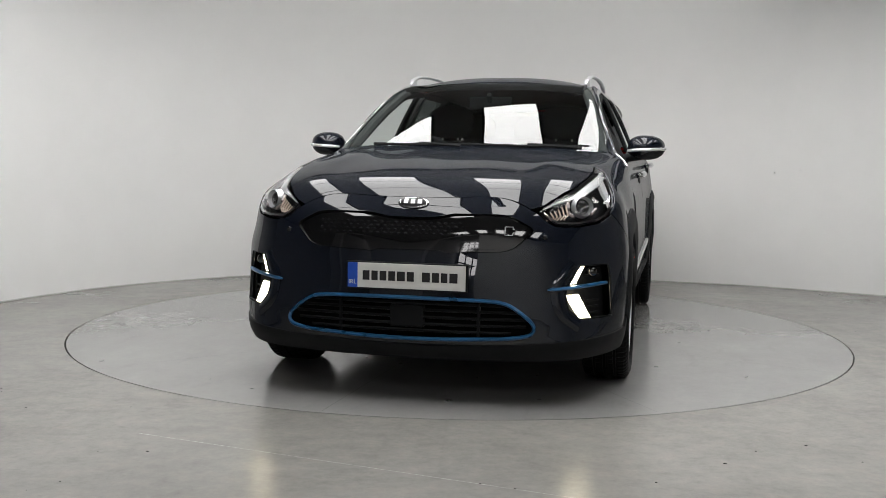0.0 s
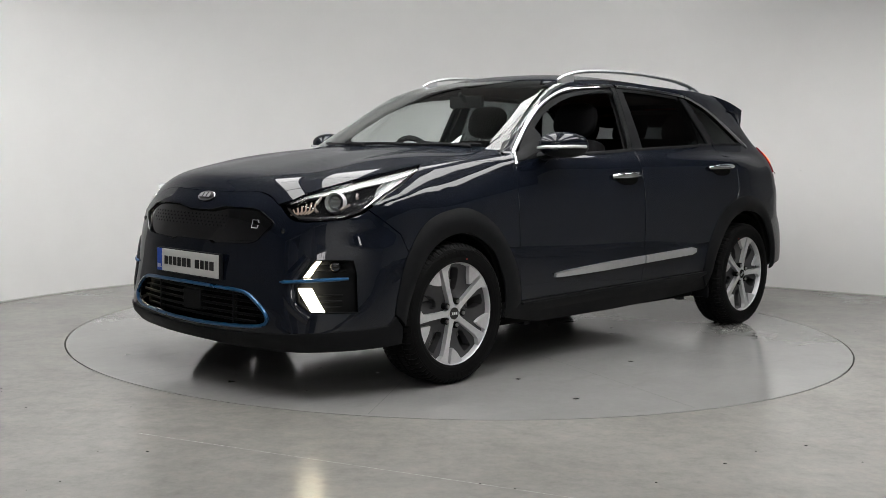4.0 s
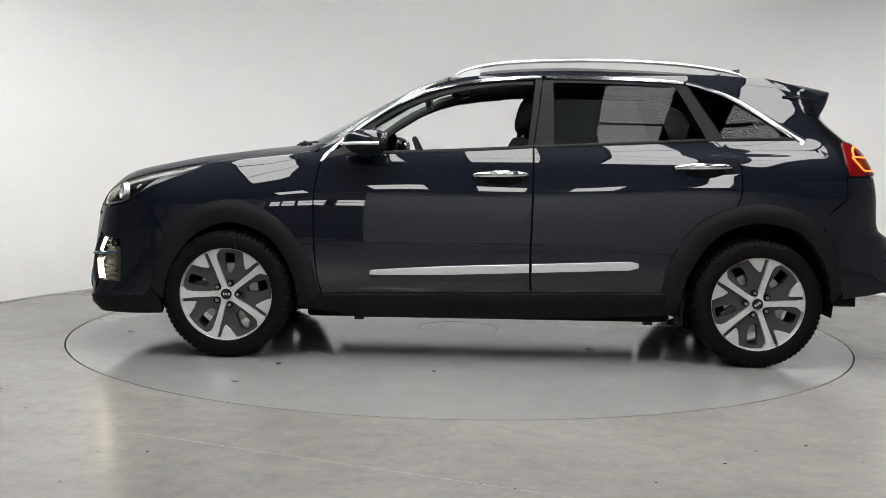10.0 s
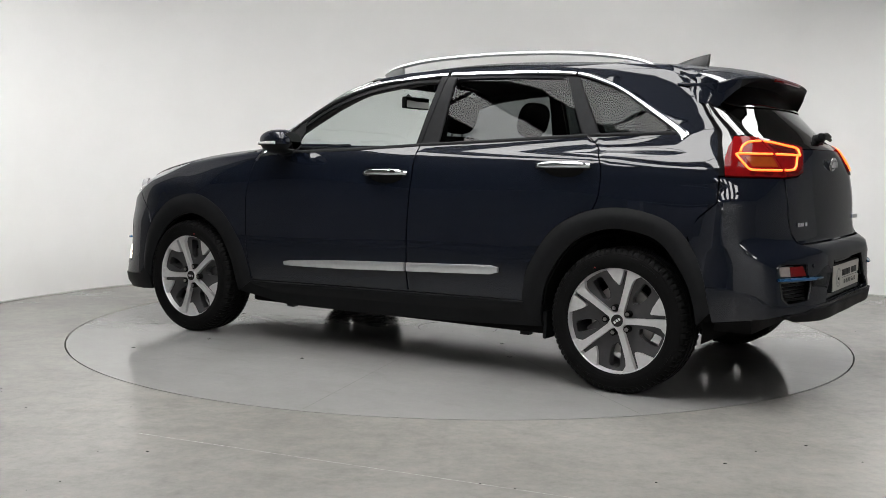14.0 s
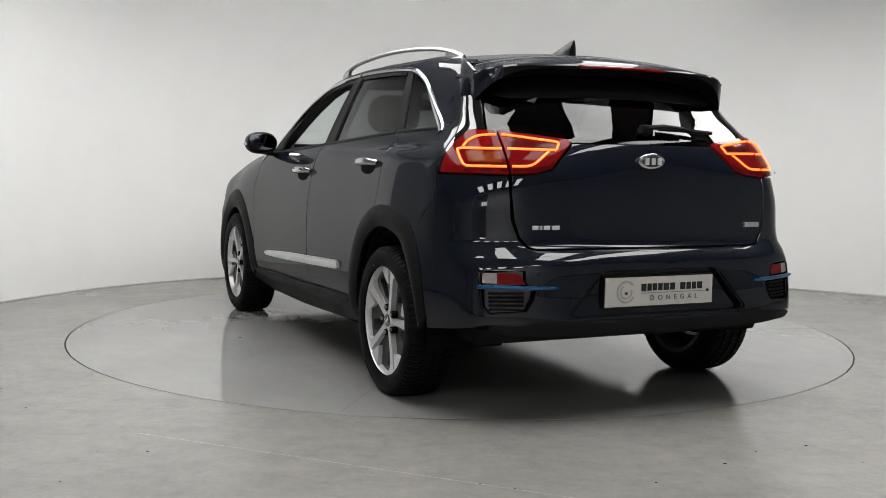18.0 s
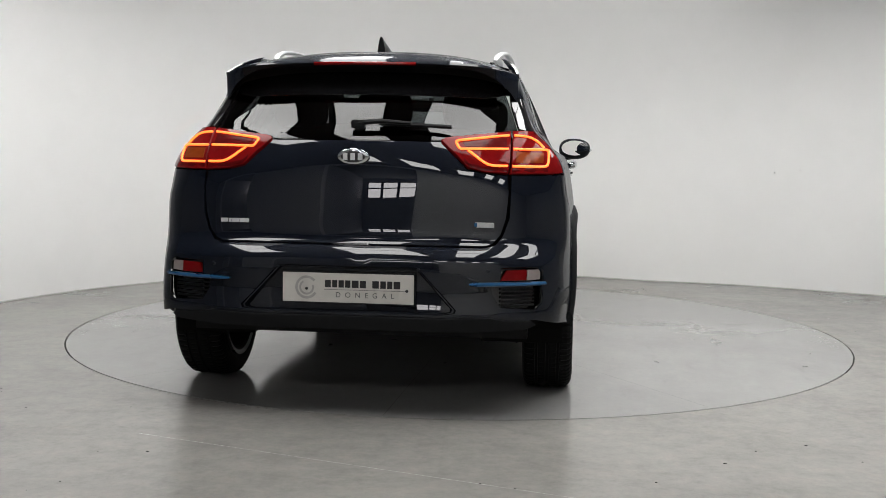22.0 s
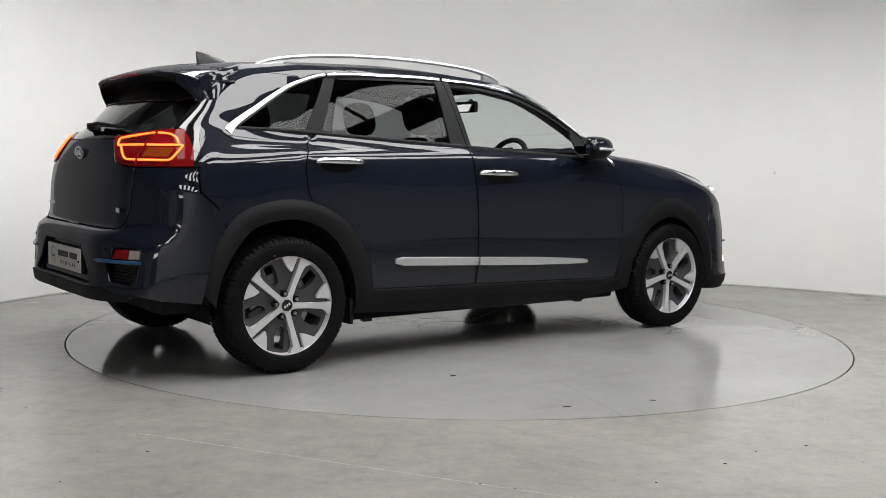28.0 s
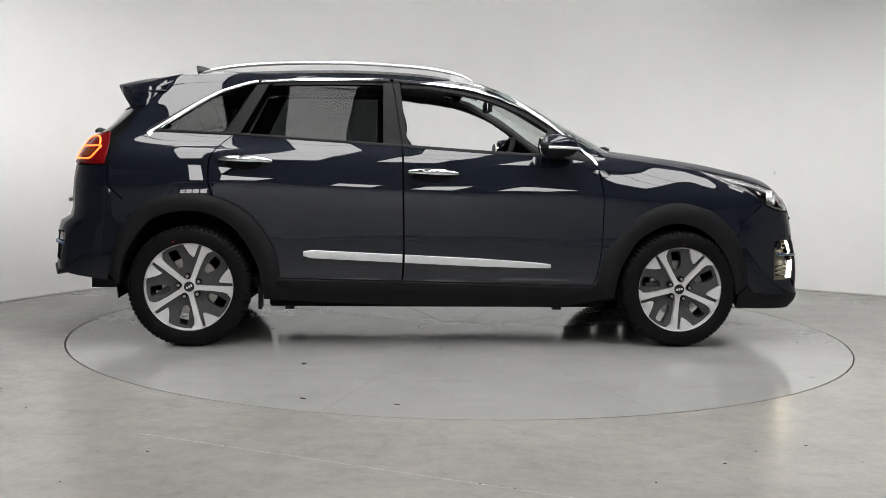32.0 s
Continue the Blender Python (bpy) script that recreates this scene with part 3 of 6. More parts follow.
def build_turntable():
    tt = new("turntable")
    tagged(tt, "round grey coated car turntable flush with the floor", "turntable")
    V, F, seg = [], [], 128
    radii = [0.245, 0.7, 1.3, 1.8, DISC_R - 0.004]
    for r in radii:
        V += [(r * math.cos(math.tau * k / seg), r * math.sin(math.tau * k / seg), 0.0) for k in range(seg)]
    for j in range(len(radii) - 1):
        F += [(j * seg + k, (j + 1) * seg + k, (j + 1) * seg + (k + 1) % seg, j * seg + (k + 1) % seg) for k in range(seg)]
    b = len(V)
    V += [(radii[-1] * math.cos(math.tau * k / seg), radii[-1] * math.sin(math.tau * k / seg), -0.06) for k in range(seg)]
    F += [(j4 + k, b + k, b + (k + 1) % seg, j4 + (k + 1) % seg) for j4 in (4 * seg,) for k in range(seg)]
    mesh_ob("deck", V, F, DISCM, tt)
    V = [(0.241 * math.cos(math.tau * k / 64), 0.241 * math.sin(math.tau * k / 64), -0.001) for k in range(64)]
    mesh_ob("hub_cover", V, [list(range(64))], DISCM, tt, "round cover plate in the middle")
    # seams between the deck's sheets
    rnd = random.Random(3)
    bm = bmesh.new()
    for k in range(10):
        a = radians(34 + 36 * k)
        d, w = Vector((math.cos(a), math.sin(a), 0)), Vector((-math.sin(a), math.cos(a), 0))
        q = [Vector((0, 0, 0.0006)) + d * r + w * g * 0.0014 for r, g in ((0.24, -1), (2.24, -1), (2.24, 1), (0.24, 1))]
        bm.faces.new([bm.verts.new(v) for v in q])
    part("seam", bm, simple("seam_dirt", (0.07, 0.07, 0.065), 0.8), tt)
    bm = bmesh.new()
    for i in range(24):
        a, r = rnd.uniform(0, math.tau), rnd.uniform(0.3, 2.2)
        m = pose(r * math.cos(a), r * math.sin(a), 0.0005, 0, 0, rnd.uniform(0, 360)) @ Matrix.Diagonal((0.012 * rnd.uniform(0.3, 2), 0.008 * rnd.uniform(0.3, 2), 0.0006, 1))
        bmesh.ops.create_icosphere(bm, subdivisions=1, radius=1.0, matrix=m)
    tagged(part("drip", bm, simple("water_drip", (0.10, 0.10, 0.098), 0.08), tt, "small wet drips"), kind="stuff")
    return tt


turntable = build_turntable()

# ---------------------------------------------------------------- the car's skin
car = new("car")
tagged(car, "dark navy compact crossover car with lit lamps and open front windows", "car")


def col(text):
    """Knots of one upright line of the skin: z x y; ..."""
    rows = [[float(v) for v in r.split()] for r in text.split(";")]
    z, x, y = zip(*rows)
    return z, x, y


COLS = [
    col("0.2 2.15 0;0.27 2.205 0;0.36 2.212 0;0.5 2.205 0;0.62 2.19 0;0.72 2.17 0;0.8 2.135 0;0.86 2.09 0;0.885 2.07 0;0.91 2.043 0;0.94 1.992 0;0.957 1.943 0;0.975 1.865 0;0.992 1.785 0;1.033 1.55 0;1.064 1.34 0;1.09 1.1 0;1.1 1.02 0;1.15 0.943 0;1.235 0.788 0;1.31 0.6506 0;1.36 0.554 0;1.41 0.449 0;1.45 0.354 0;1.48 0.269 0;1.51 0.154 0;1.53 0.054 0"),
    col("0.2 2.135 0.3;0.27 2.19 0.3;0.36 2.195 0.3;0.5 2.19 0.3;0.62 2.175 0.3;0.72 2.162 0.3;0.8 2.135 0.3;0.86 2.085 0.3;0.885 2.065 0.3;0.91 2.036 0.3;0.94 1.982 0.3;0.957 1.9281 0.3;0.975 1.8449 0.3;0.992 1.76 0.3;1.033 1.5065 0.3;1.064 1.295 0.3;1.09 1.084 0.3;1.1 1.004 0.3;1.15 0.927 0.3;1.235 0.772 0.3;1.31 0.6346 0.3;1.36 0.538 0.3;1.41 0.433 0.3;1.45 0.338 0.3;1.48 0.253 0.3;1.51 0.138 0.29;1.53 0.038 0.29"),
    col("0.2 2.095 0.55;0.27 2.15 0.55;0.36 2.15 0.55;0.5 2.135 0.55;0.62 2.12 0.55;0.72 2.1 0.55;0.8 2.072 0.55;0.86 2.023 0.55;0.885 1.995 0.55;0.91 1.962 0.55;0.935 1.915 0.55;0.955 1.845 0.55;0.975 1.75 0.55;0.992 1.654 0.55;1.006 1.59 0.55;1.04 1.3618 0.55;1.062 1.1527 0.5502;1.082 0.98 0.5521;1.15 0.887 0.5478;1.235 0.732 0.533;1.31 0.5984 0.52;1.36 0.503 0.5025;1.41 0.401 0.485;1.45 0.301 0.4633;1.48 0.206 0.4471;1.53 0.006 0.42"),
    col("0.2 1.99 0.74;0.27 2.04 0.75;0.36 2.02 0.757;0.5 2.005 0.752;0.62 1.98 0.755;0.72 1.96 0.75;0.8 1.935 0.75;0.86 1.88 0.745;0.91 1.78 0.725;0.95 1.675 0.715;0.98 1.57 0.704;1 1.47 0.7;1.03 1.25 0.7;1.05 1.08 0.71;1.07 0.93 0.718;1.2 0.731 0.6715;1.31 0.565 0.6228;1.41 0.393 0.58;1.46 0.263 0.554;1.53 -0.032 0.47"),
    col("0.2 1.78 0.842;0.27 1.8 0.862;0.36 1.81 0.867;0.5 1.8 0.869;0.62 1.79 0.869;0.72 1.77 0.853;0.8 1.75 0.845;0.86 1.72 0.83;0.91 1.65 0.795;0.95 1.57 0.767;0.98 1.5 0.749;1 1.41 0.74;1.03 1.21 0.738;1.05 1.04 0.738;1.07 0.88 0.746;1.2 0.682 0.6955;1.31 0.52 0.6468;1.41 0.3362 0.6;1.46 0.1753 0.5711;1.53 -0.106 0.495"),
    col("0.2 1.55 0.83;0.27 1.55 0.855;0.36 1.55 0.872;0.5 1.55 0.878;0.62 1.55 0.878;0.72 1.55 0.873;0.8 1.55 0.862;0.86 1.52 0.845;0.91 1.46 0.82;0.95 1.41 0.797;1 1.31 0.77;1.03 1.13 0.765;1.05 0.97 0.763;1.07 0.81 0.76;1.2 0.615 0.71;1.31 0.455 0.657;1.41 0.245 0.608;1.46 0.06 0.58;1.53 -0.17 0.5"),
    col("0.2 1.3 0.84;0.27 1.3 0.86;0.36 1.3 0.875;0.5 1.3 0.88;0.62 1.3 0.882;0.72 1.3 0.88;0.8 1.3 0.873;0.86 1.29 0.86;0.91 1.26 0.842;0.95 1.22 0.823;1 1.1 0.8;1.05 0.86 0.787;1.07 0.73 0.777;1.1 0.6792 0.767;1.15 0.5946 0.7466;1.2 0.51 0.7254;1.25 0.4282 0.7034;1.3 0.3464 0.6806;1.35 0.238 0.657;1.4 0.123 0.6326;1.44 -0.002 0.6125;1.46 -0.07 0.59;1.53 -0.26 0.505"),
    col("0.2 0.85 0.8;0.27 0.85 0.83;0.36 0.85 0.861;0.5 0.85 0.872;0.62 0.85 0.874;0.72 0.85 0.872;0.8 0.85 0.867;0.86 0.85 0.859;0.91 0.85 0.848;0.95 0.84 0.836;1 0.8 0.823;1.05 0.66 0.804;1.1 0.5 0.767;1.15 0.425 0.7466;1.2 0.35 0.7254;1.25 0.2636 0.7034;1.3 0.1773 0.6806;1.35 0.072 0.657;1.4 -0.038 0.6326;1.44 -0.132 0.6125;1.46 -0.18 0.592;1.53 -0.34 0.508"),
    col("0.2 0.2 0.795;0.27 0.2 0.825;0.36 0.2 0.855;0.5 0.2 0.868;0.62 0.2 0.87;0.72 0.2 0.868;0.8 0.2 0.863;0.86 0.2 0.855;0.91 0.2 0.846;0.95 0.2 0.837;1 0.19 0.826;1.05 0.15 0.807;1.1 0.1 0.767;1.15 0.05 0.7466;1.2 0 0.7254;1.25 -0.0545 0.7034;1.3 -0.1091 0.6806;1.35 -0.18 0.657;1.4 -0.255 0.6326;1.44 -0.324 0.6125;1.46 -0.36 0.592;1.53 -0.47 0.51"),
    col("0.2 -0.5 0.795;0.27 -0.5 0.825;0.36 -0.5 0.857;0.5 -0.5 0.872;0.62 -0.5 0.874;0.72 -0.5 0.873;0.8 -0.5 0.868;0.86 -0.5 0.862;0.91 -0.5 0.853;0.95 -0.5 0.844;1 -0.5 0.834;1.05 -0.51 0.816;1.1 -0.52 0.767;1.15 -0.53 0.7466;1.2 -0.54 0.7254;1.25 -0.5536 0.7034;1.3 -0.5673 0.6806;1.35 -0.582 0.657;1.4 -0.597 0.6326;1.44 -0.612 0.6125;1.46 -0.62 0.594;1.53 -0.66 0.512"),
    col("0.2 -1 0.8;0.27 -1 0.83;0.36 -1 0.865;0.5 -1 0.877;0.62 -1 0.88;0.72 -1 0.879;0.8 -1 0.876;0.86 -1 0.871;0.91 -1 0.864;0.95 -1 0.856;1 -1 0.846;1.05 -1 0.829;1.1 -1 0.7619;1.15 -1 0.7415;1.2 -1 0.7203;1.25 -1 0.6983;1.3 -1 0.6755;1.35 -1 0.6519;1.4 -1 0.6275;1.44 -1 0.6074;1.46 -1 0.598;1.53 -1 0.51"),
    col("0.2 -1.4 0.83;0.27 -1.4 0.86;0.36 -1.4 0.879;0.5 -1.4 0.8892;0.62 -1.4 0.894;0.72 -1.4 0.888;0.8 -1.4 0.885;0.86 -1.4 0.88;0.91 -1.4 0.872;0.95 -1.4 0.8657;1 -1.4 0.8575;1.05 -1.39 0.838;1.1 -1.38 0.751;1.15 -1.3717 0.731;1.2 -1.3611 0.7105;1.25 -1.35 0.6895;1.3 -1.335 0.668;1.35 -1.32 0.646;1.4 -1.3033 0.622;1.44 -1.282 0.603;1.46 -1.27 0.592;1.53 -1.22 0.5"),
    col("0.2 -1.7 0.82;0.27 -1.7 0.85;0.36 -1.7 0.876;0.5 -1.7 0.8852;0.62 -1.7 0.877;0.72 -1.7 0.87;0.8 -1.7 0.866;0.86 -1.7 0.86;0.91 -1.69 0.851;0.95 -1.69 0.8463;1 -1.68 0.837;1.05 -1.67 0.81;1.1 -1.655 0.766;1.16 -1.625 0.718;1.25 -1.575 0.68;1.35 -1.505 0.638;1.41 -1.46 0.61;1.46 -1.42 0.58;1.53 -1.36 0.485"),
    col("0.2 -1.9 0.8;0.27 -1.92 0.825;0.36 -1.9531 0.8174;0.42 -1.9562 0.8219;0.5 -1.9504 0.8238;0.58 -1.943 0.82;0.664 -1.913 0.818;0.69 -1.878 0.826;0.75 -1.863 0.828;0.85 -1.858 0.826;0.92 -1.845 0.817;0.98 -1.8264 0.812;1.04 -1.807 0.792;1.1 -1.7852 0.753;1.16 -1.7471 0.706;1.25 -1.675 0.665;1.32 -1.625 0.64;1.4 -1.555 0.6;1.46 -1.505 0.565;1.53 -1.44 0.47"),
    col("0.2 -2.016 0.7;0.27 -2.036 0.715;0.36 -2.0539 0.7262;0.42 -2.0618 0.7274;0.5 -2.0556 0.724;0.58 -2.048 0.72;0.664 -2.028 0.705;0.69 -1.993 0.695;0.75 -1.983 0.695;0.85 -1.978 0.695;0.98 -1.9516 0.6894;1.1 -1.8878 0.662;1.16 -1.8269 0.6408;1.25 -1.73 0.605;1.32 -1.675 0.58;1.4 -1.605 0.545;1.46 -1.555 0.515;1.53 -1.495 0.43"),
    col("0.2 -2.079 0.5;0.36 -2.124 0.5;0.42 -2.134 0.5;0.5 -2.124 0.5;0.58 -2.124 0.5;0.664 -2.114 0.5;0.69 -2.049 0.5;0.75 -2.039 0.5;0.85 -2.034 0.5;0.98 -2.019 0.49;1.1 -1.9595 0.47;1.16 -1.885 0.45;1.25 -1.8 0.43;1.32 -1.74 0.41;1.4 -1.665 0.39;1.46 -1.615 0.37;1.53 -1.56 0.31"),
    col("0.2 -2.083 0.25;0.36 -2.133 0.25;0.42 -2.145 0.25;0.5 -2.133 0.25;0.58 -2.136 0.25;0.664 -2.133 0.25;0.69 -2.068 0.25;0.75 -2.058 0.25;0.85 -2.051 0.25;0.98 -2.038 0.25;1.1 -2.004 0.24;1.16 -1.94 0.23;1.25 -1.85 0.22;1.32 -1.78 0.21;1.4 -1.695 0.2;1.46 -1.64 0.19;1.53 -1.59 0.16"),
    col("0.2 -2.084 0;0.36 -2.134 0;0.42 -2.144 0;0.5 -2.134 0;0.58 -2.139 0;0.664 -2.134 0;0.69 -2.074 0;0.75 -2.064 0;0.85 -2.057 0;0.98 -2.044 0;1.1 -2.017 0;1.16 -1.96 0;1.25 -1.865 0;1.32 -1.79 0;1.4 -1.705 0;1.46 -1.65 0;1.53 -1.6 0"),
]
SKIN = Wrap(COLS, [0, .30, .55, .79, .98, 1.22, 1.47, 1.92, 2.57, 3.27, 3.77, 4.17, 4.47, 4.655, 4.82, 5.035, 5.285, 5.535])
END = SKIN.end


def screen_columns():
    """The windscreen's upright lines, run straight on below the bonnet's rear edge."""
    out = []
    for i, c in enumerate(COLS):
        if i < 5:
            lo = 1.12 if i < 2 else 1.10
            z, x, y = (np.array(v) for v in c)
            k = z > lo
            z, x, y = z[k], x[k], y[k]
            d = 0.3
            gx, gy = (x[1] - x[0]) / (z[1] - z[0]), (y[1] - y[0]) / (z[1] - z[0])
            z, x, y = np.concatenate([[z[0] - d], z]), np.concatenate([[x[0] - gx * d], x]), np.concatenate([[y[0] - gy * d], y])
            c = (z, x, y)
        out.append(c)
    return out


SCREEN = Wrap(screen_columns(), SKIN.s)


def S0(*pts):
    """Points (x, z) of the side as (s, z)."""
    return [(SKIN.find("s", x, z), z) for x, z in pts]


def S(*pts):
    """The same with points put in between, so that straight lines stay straight."""
    out = []
    for (xa, za), (xb, zb) in zip(pts, pts[1:]):
        k = max(1, int(math.hypot(xb - xa, zb - za) / 0.035))
        out += [(xa + (xb - xa) * i / k, za + (zb - za) * i / k) for i in range(k)]
    return S0(*out, pts[-1])


def SC(*pts):
    """A closed outline, its last edge too kept straight."""
    return S(*pts, pts[0])[:-1]


def FR(*pts):
    """Points (y, z) of the nose."""
    return [(SKIN.find("f", y, z), z) for y, z in pts]


def RE(*pts):
    """Points (y, z) of the tail."""
    return [(SKIN.find("r", y, z), z) for y, z in pts]


def mirror_nose(line):
    return [(-s, z) for s, z in line]


def mirror_tail(line):
    return [(2 * END - s, z) for s, z in line]


ROOF_X, ROOF_Z = [-2.0, -1.9, -1.7, -1.5, -1.2, -0.8, -0.45, -0.2, 0.0, 0.16, 0.4], [1.417, 1.437, 1.473, 1.502, 1.527, 1.548, 1.556, 1.549, 1.533, 1.506, 1.435]


def roof_z(x, y):
    return pchip(ROOF_X, ROOF_Z, x) - 0.068 * (np.abs(y) / 0.56) ** 2.6


def hood_table():
    """Heights of the skin over the plan of the bonnet."""
    xs, ys = np.linspace(0.82, 2.16, 135), np.linspace(0, 0.80, 81)
    zs = np.linspace(0.76, 1.105, 140)
    g = np.linspace(0, 1.3, 260)
    rows = [SKIN.P(g, np.full_like(g, z)) for z in zs]
    T = np.zeros((len(ys), len(xs)))
    for j, y in enumerate(ys):
        x = np.array([np.interp(y, np.maximum.accumulate(r[:, 1]), r[:, 0]) for r in rows])
        x = np.minimum.accumulate(x)
        T[j] = np.interp(-xs, -x - np.arange(len(x)) * -1e-7, zs)
    k = np.exp(-0.5 * (np.arange(-8, 9) / 3.0) ** 2)
    k /= k.sum()
    T = np.array([np.convolve(np.pad(r, 8, mode="edge"), k, "valid") for r in T])
    full = np.concatenate([T[:8][::-1], T, np.repeat(T[-1:], 8, 0)])
    T = np.array([np.convolve(c, k, "valid") for c in full.T]).T
    return xs, ys, T


TAB_X, TAB_Y, TAB_Z = hood_table()


def hood_z(x, y):
    x, y = np.asarray(x, float), np.asarray(y, float)
    a = np.abs(y)
    u, v = np.clip((x - TAB_X[0]) / (TAB_X[1] - TAB_X[0]), 0, len(TAB_X) - 2.001), np.clip(a / (TAB_Y[1] - TAB_Y[0]), 0, len(TAB_Y) - 2.001)
    i, j = u.astype(int), v.astype(int)
    u, v = u - i, v - j
    z = (TAB_Z[j, i] * (1 - u) + TAB_Z[j, i + 1] * u) * (1 - v) + (TAB_Z[j + 1, i] * (1 - u) + TAB_Z[j + 1, i + 1] * u) * v
    t = np.clip((2.0 - x) / 1.0, 0, 1)
    fade = np.clip((1.95 - x) / 0.35, 0, 1) * np.clip((x - 0.9) / 0.35, 0, 1)
    ridge = 0.47 - 0.05 * t
    return z + fade * (0.008 / (1 + np.exp(-(a - ridge) / 0.02)) * np.clip((0.72 - a) / 0.2, 0, 1) + 0.004 * np.exp(-((a - 0.22) / 0.13) ** 2))


ROOF, HOOD = Field(roof_z), Field(hood_z)

# shared lines of the side, x and z
ARCH_F_OUT = smooth_line([(1.735, .36), (1.722, .45), (1.673, .605), (1.55, .745), (1.387, .803), (1.25, .80), (1.084, .718), (.944, .551), (.89, .42), (.872, .335)], 5)
ARCH_F_IN = smooth_line([(1.672, .30), (1.655, .40), (1.605, .515), (1.51, .631), (1.38, .69), (1.25, .683), (1.111, .606), (1.022, .466), (.992, .36), (.982, .27)], 5)
ARCH_R_OUT = smooth_line([(-.862, .345), (-.875, .43), (-.905, .545), (-1.025, .715), (-1.202, .808), (-1.384, .829), (-1.57, .782), (-1.675, .685), (-1.738, .55), (-1.77, .40)], 5)
ARCH_R_IN = smooth_line([(-.955, .27), (-.968, .36), (-1.005, .49), (-1.118, .652), (-1.267, .728), (-1.415, .73), (-1.545, .687), (-1.643, .572), (-1.695, .46), (-1.715, .34)], 5)
GAP_F = smooth_line([(.872, 1.018), (.889, .972), (.908, .85), (.909, .746), (.902, .548), (.885, .42), (.862, .337)], 5)
GAP_M = smooth_line([(-.207, 1.098), (-.204, .845), (-.198, .497), (-.206, .353)], 5)
GAP_R = smooth_line([(-1.128, 1.145), (-1.191, 1.092), (-1.235, 1.03), (-1.247, .976), (-1.244, .873), (-1.219, .812)], 5)
BELT = [(.60, 1.053), (.52, 1.057), (.172, 1.074), (-.122, 1.091), (-.207, 1.097), (-.30, 1.101), (-.69, 1.121), (-1.128, 1.146), (-1.50, 1.158), (-1.575, 1.16)]
CHROME_TOP = smooth_line([(.88, 1.013), (.835, 1.075), (.65, 1.226), (.475, 1.337), (.262, 1.417), (.05, 1.455), (-.252, 1.476), (-.555, 1.476), (-.80, 1.468), (-1.005, 1.452), (-1.14, 1.415), (-1.265, 1.363), (-1.47, 1.243), (-1.575, 1.178), (-1.60, 1.155)], 14)


def belt_z(x):
    return float(np.interp(-x, [-p[0] for p in BELT], [p[1] for p in BELT]))


def offset_line(line, d):
    out = []
    for i, p in enumerate(line):
        a, b = np.array(line[max(i - 1, 0)]), np.array(line[min(i + 1, len(line) - 1)])
        t = (b - a) / max(np.linalg.norm(b - a), 1e-9)
        out.append((p[0] + t[1] * d, p[1] - t[0] * d))
    return out


CHROME_IN = [offset_line(CHROME_TOP, -0.017 - 0.017 * min(1.0, max(0.0, (-1.2 - p[0]) / 0.34)))[i] for i, p in enumerate(CHROME_TOP)]



PILLAR_EDGE = [(.16, 1.462), (.325, 1.41), (.515, 1.31), (.69, 1.2), (.90, 1.072)]     # x and z along the windscreen's side


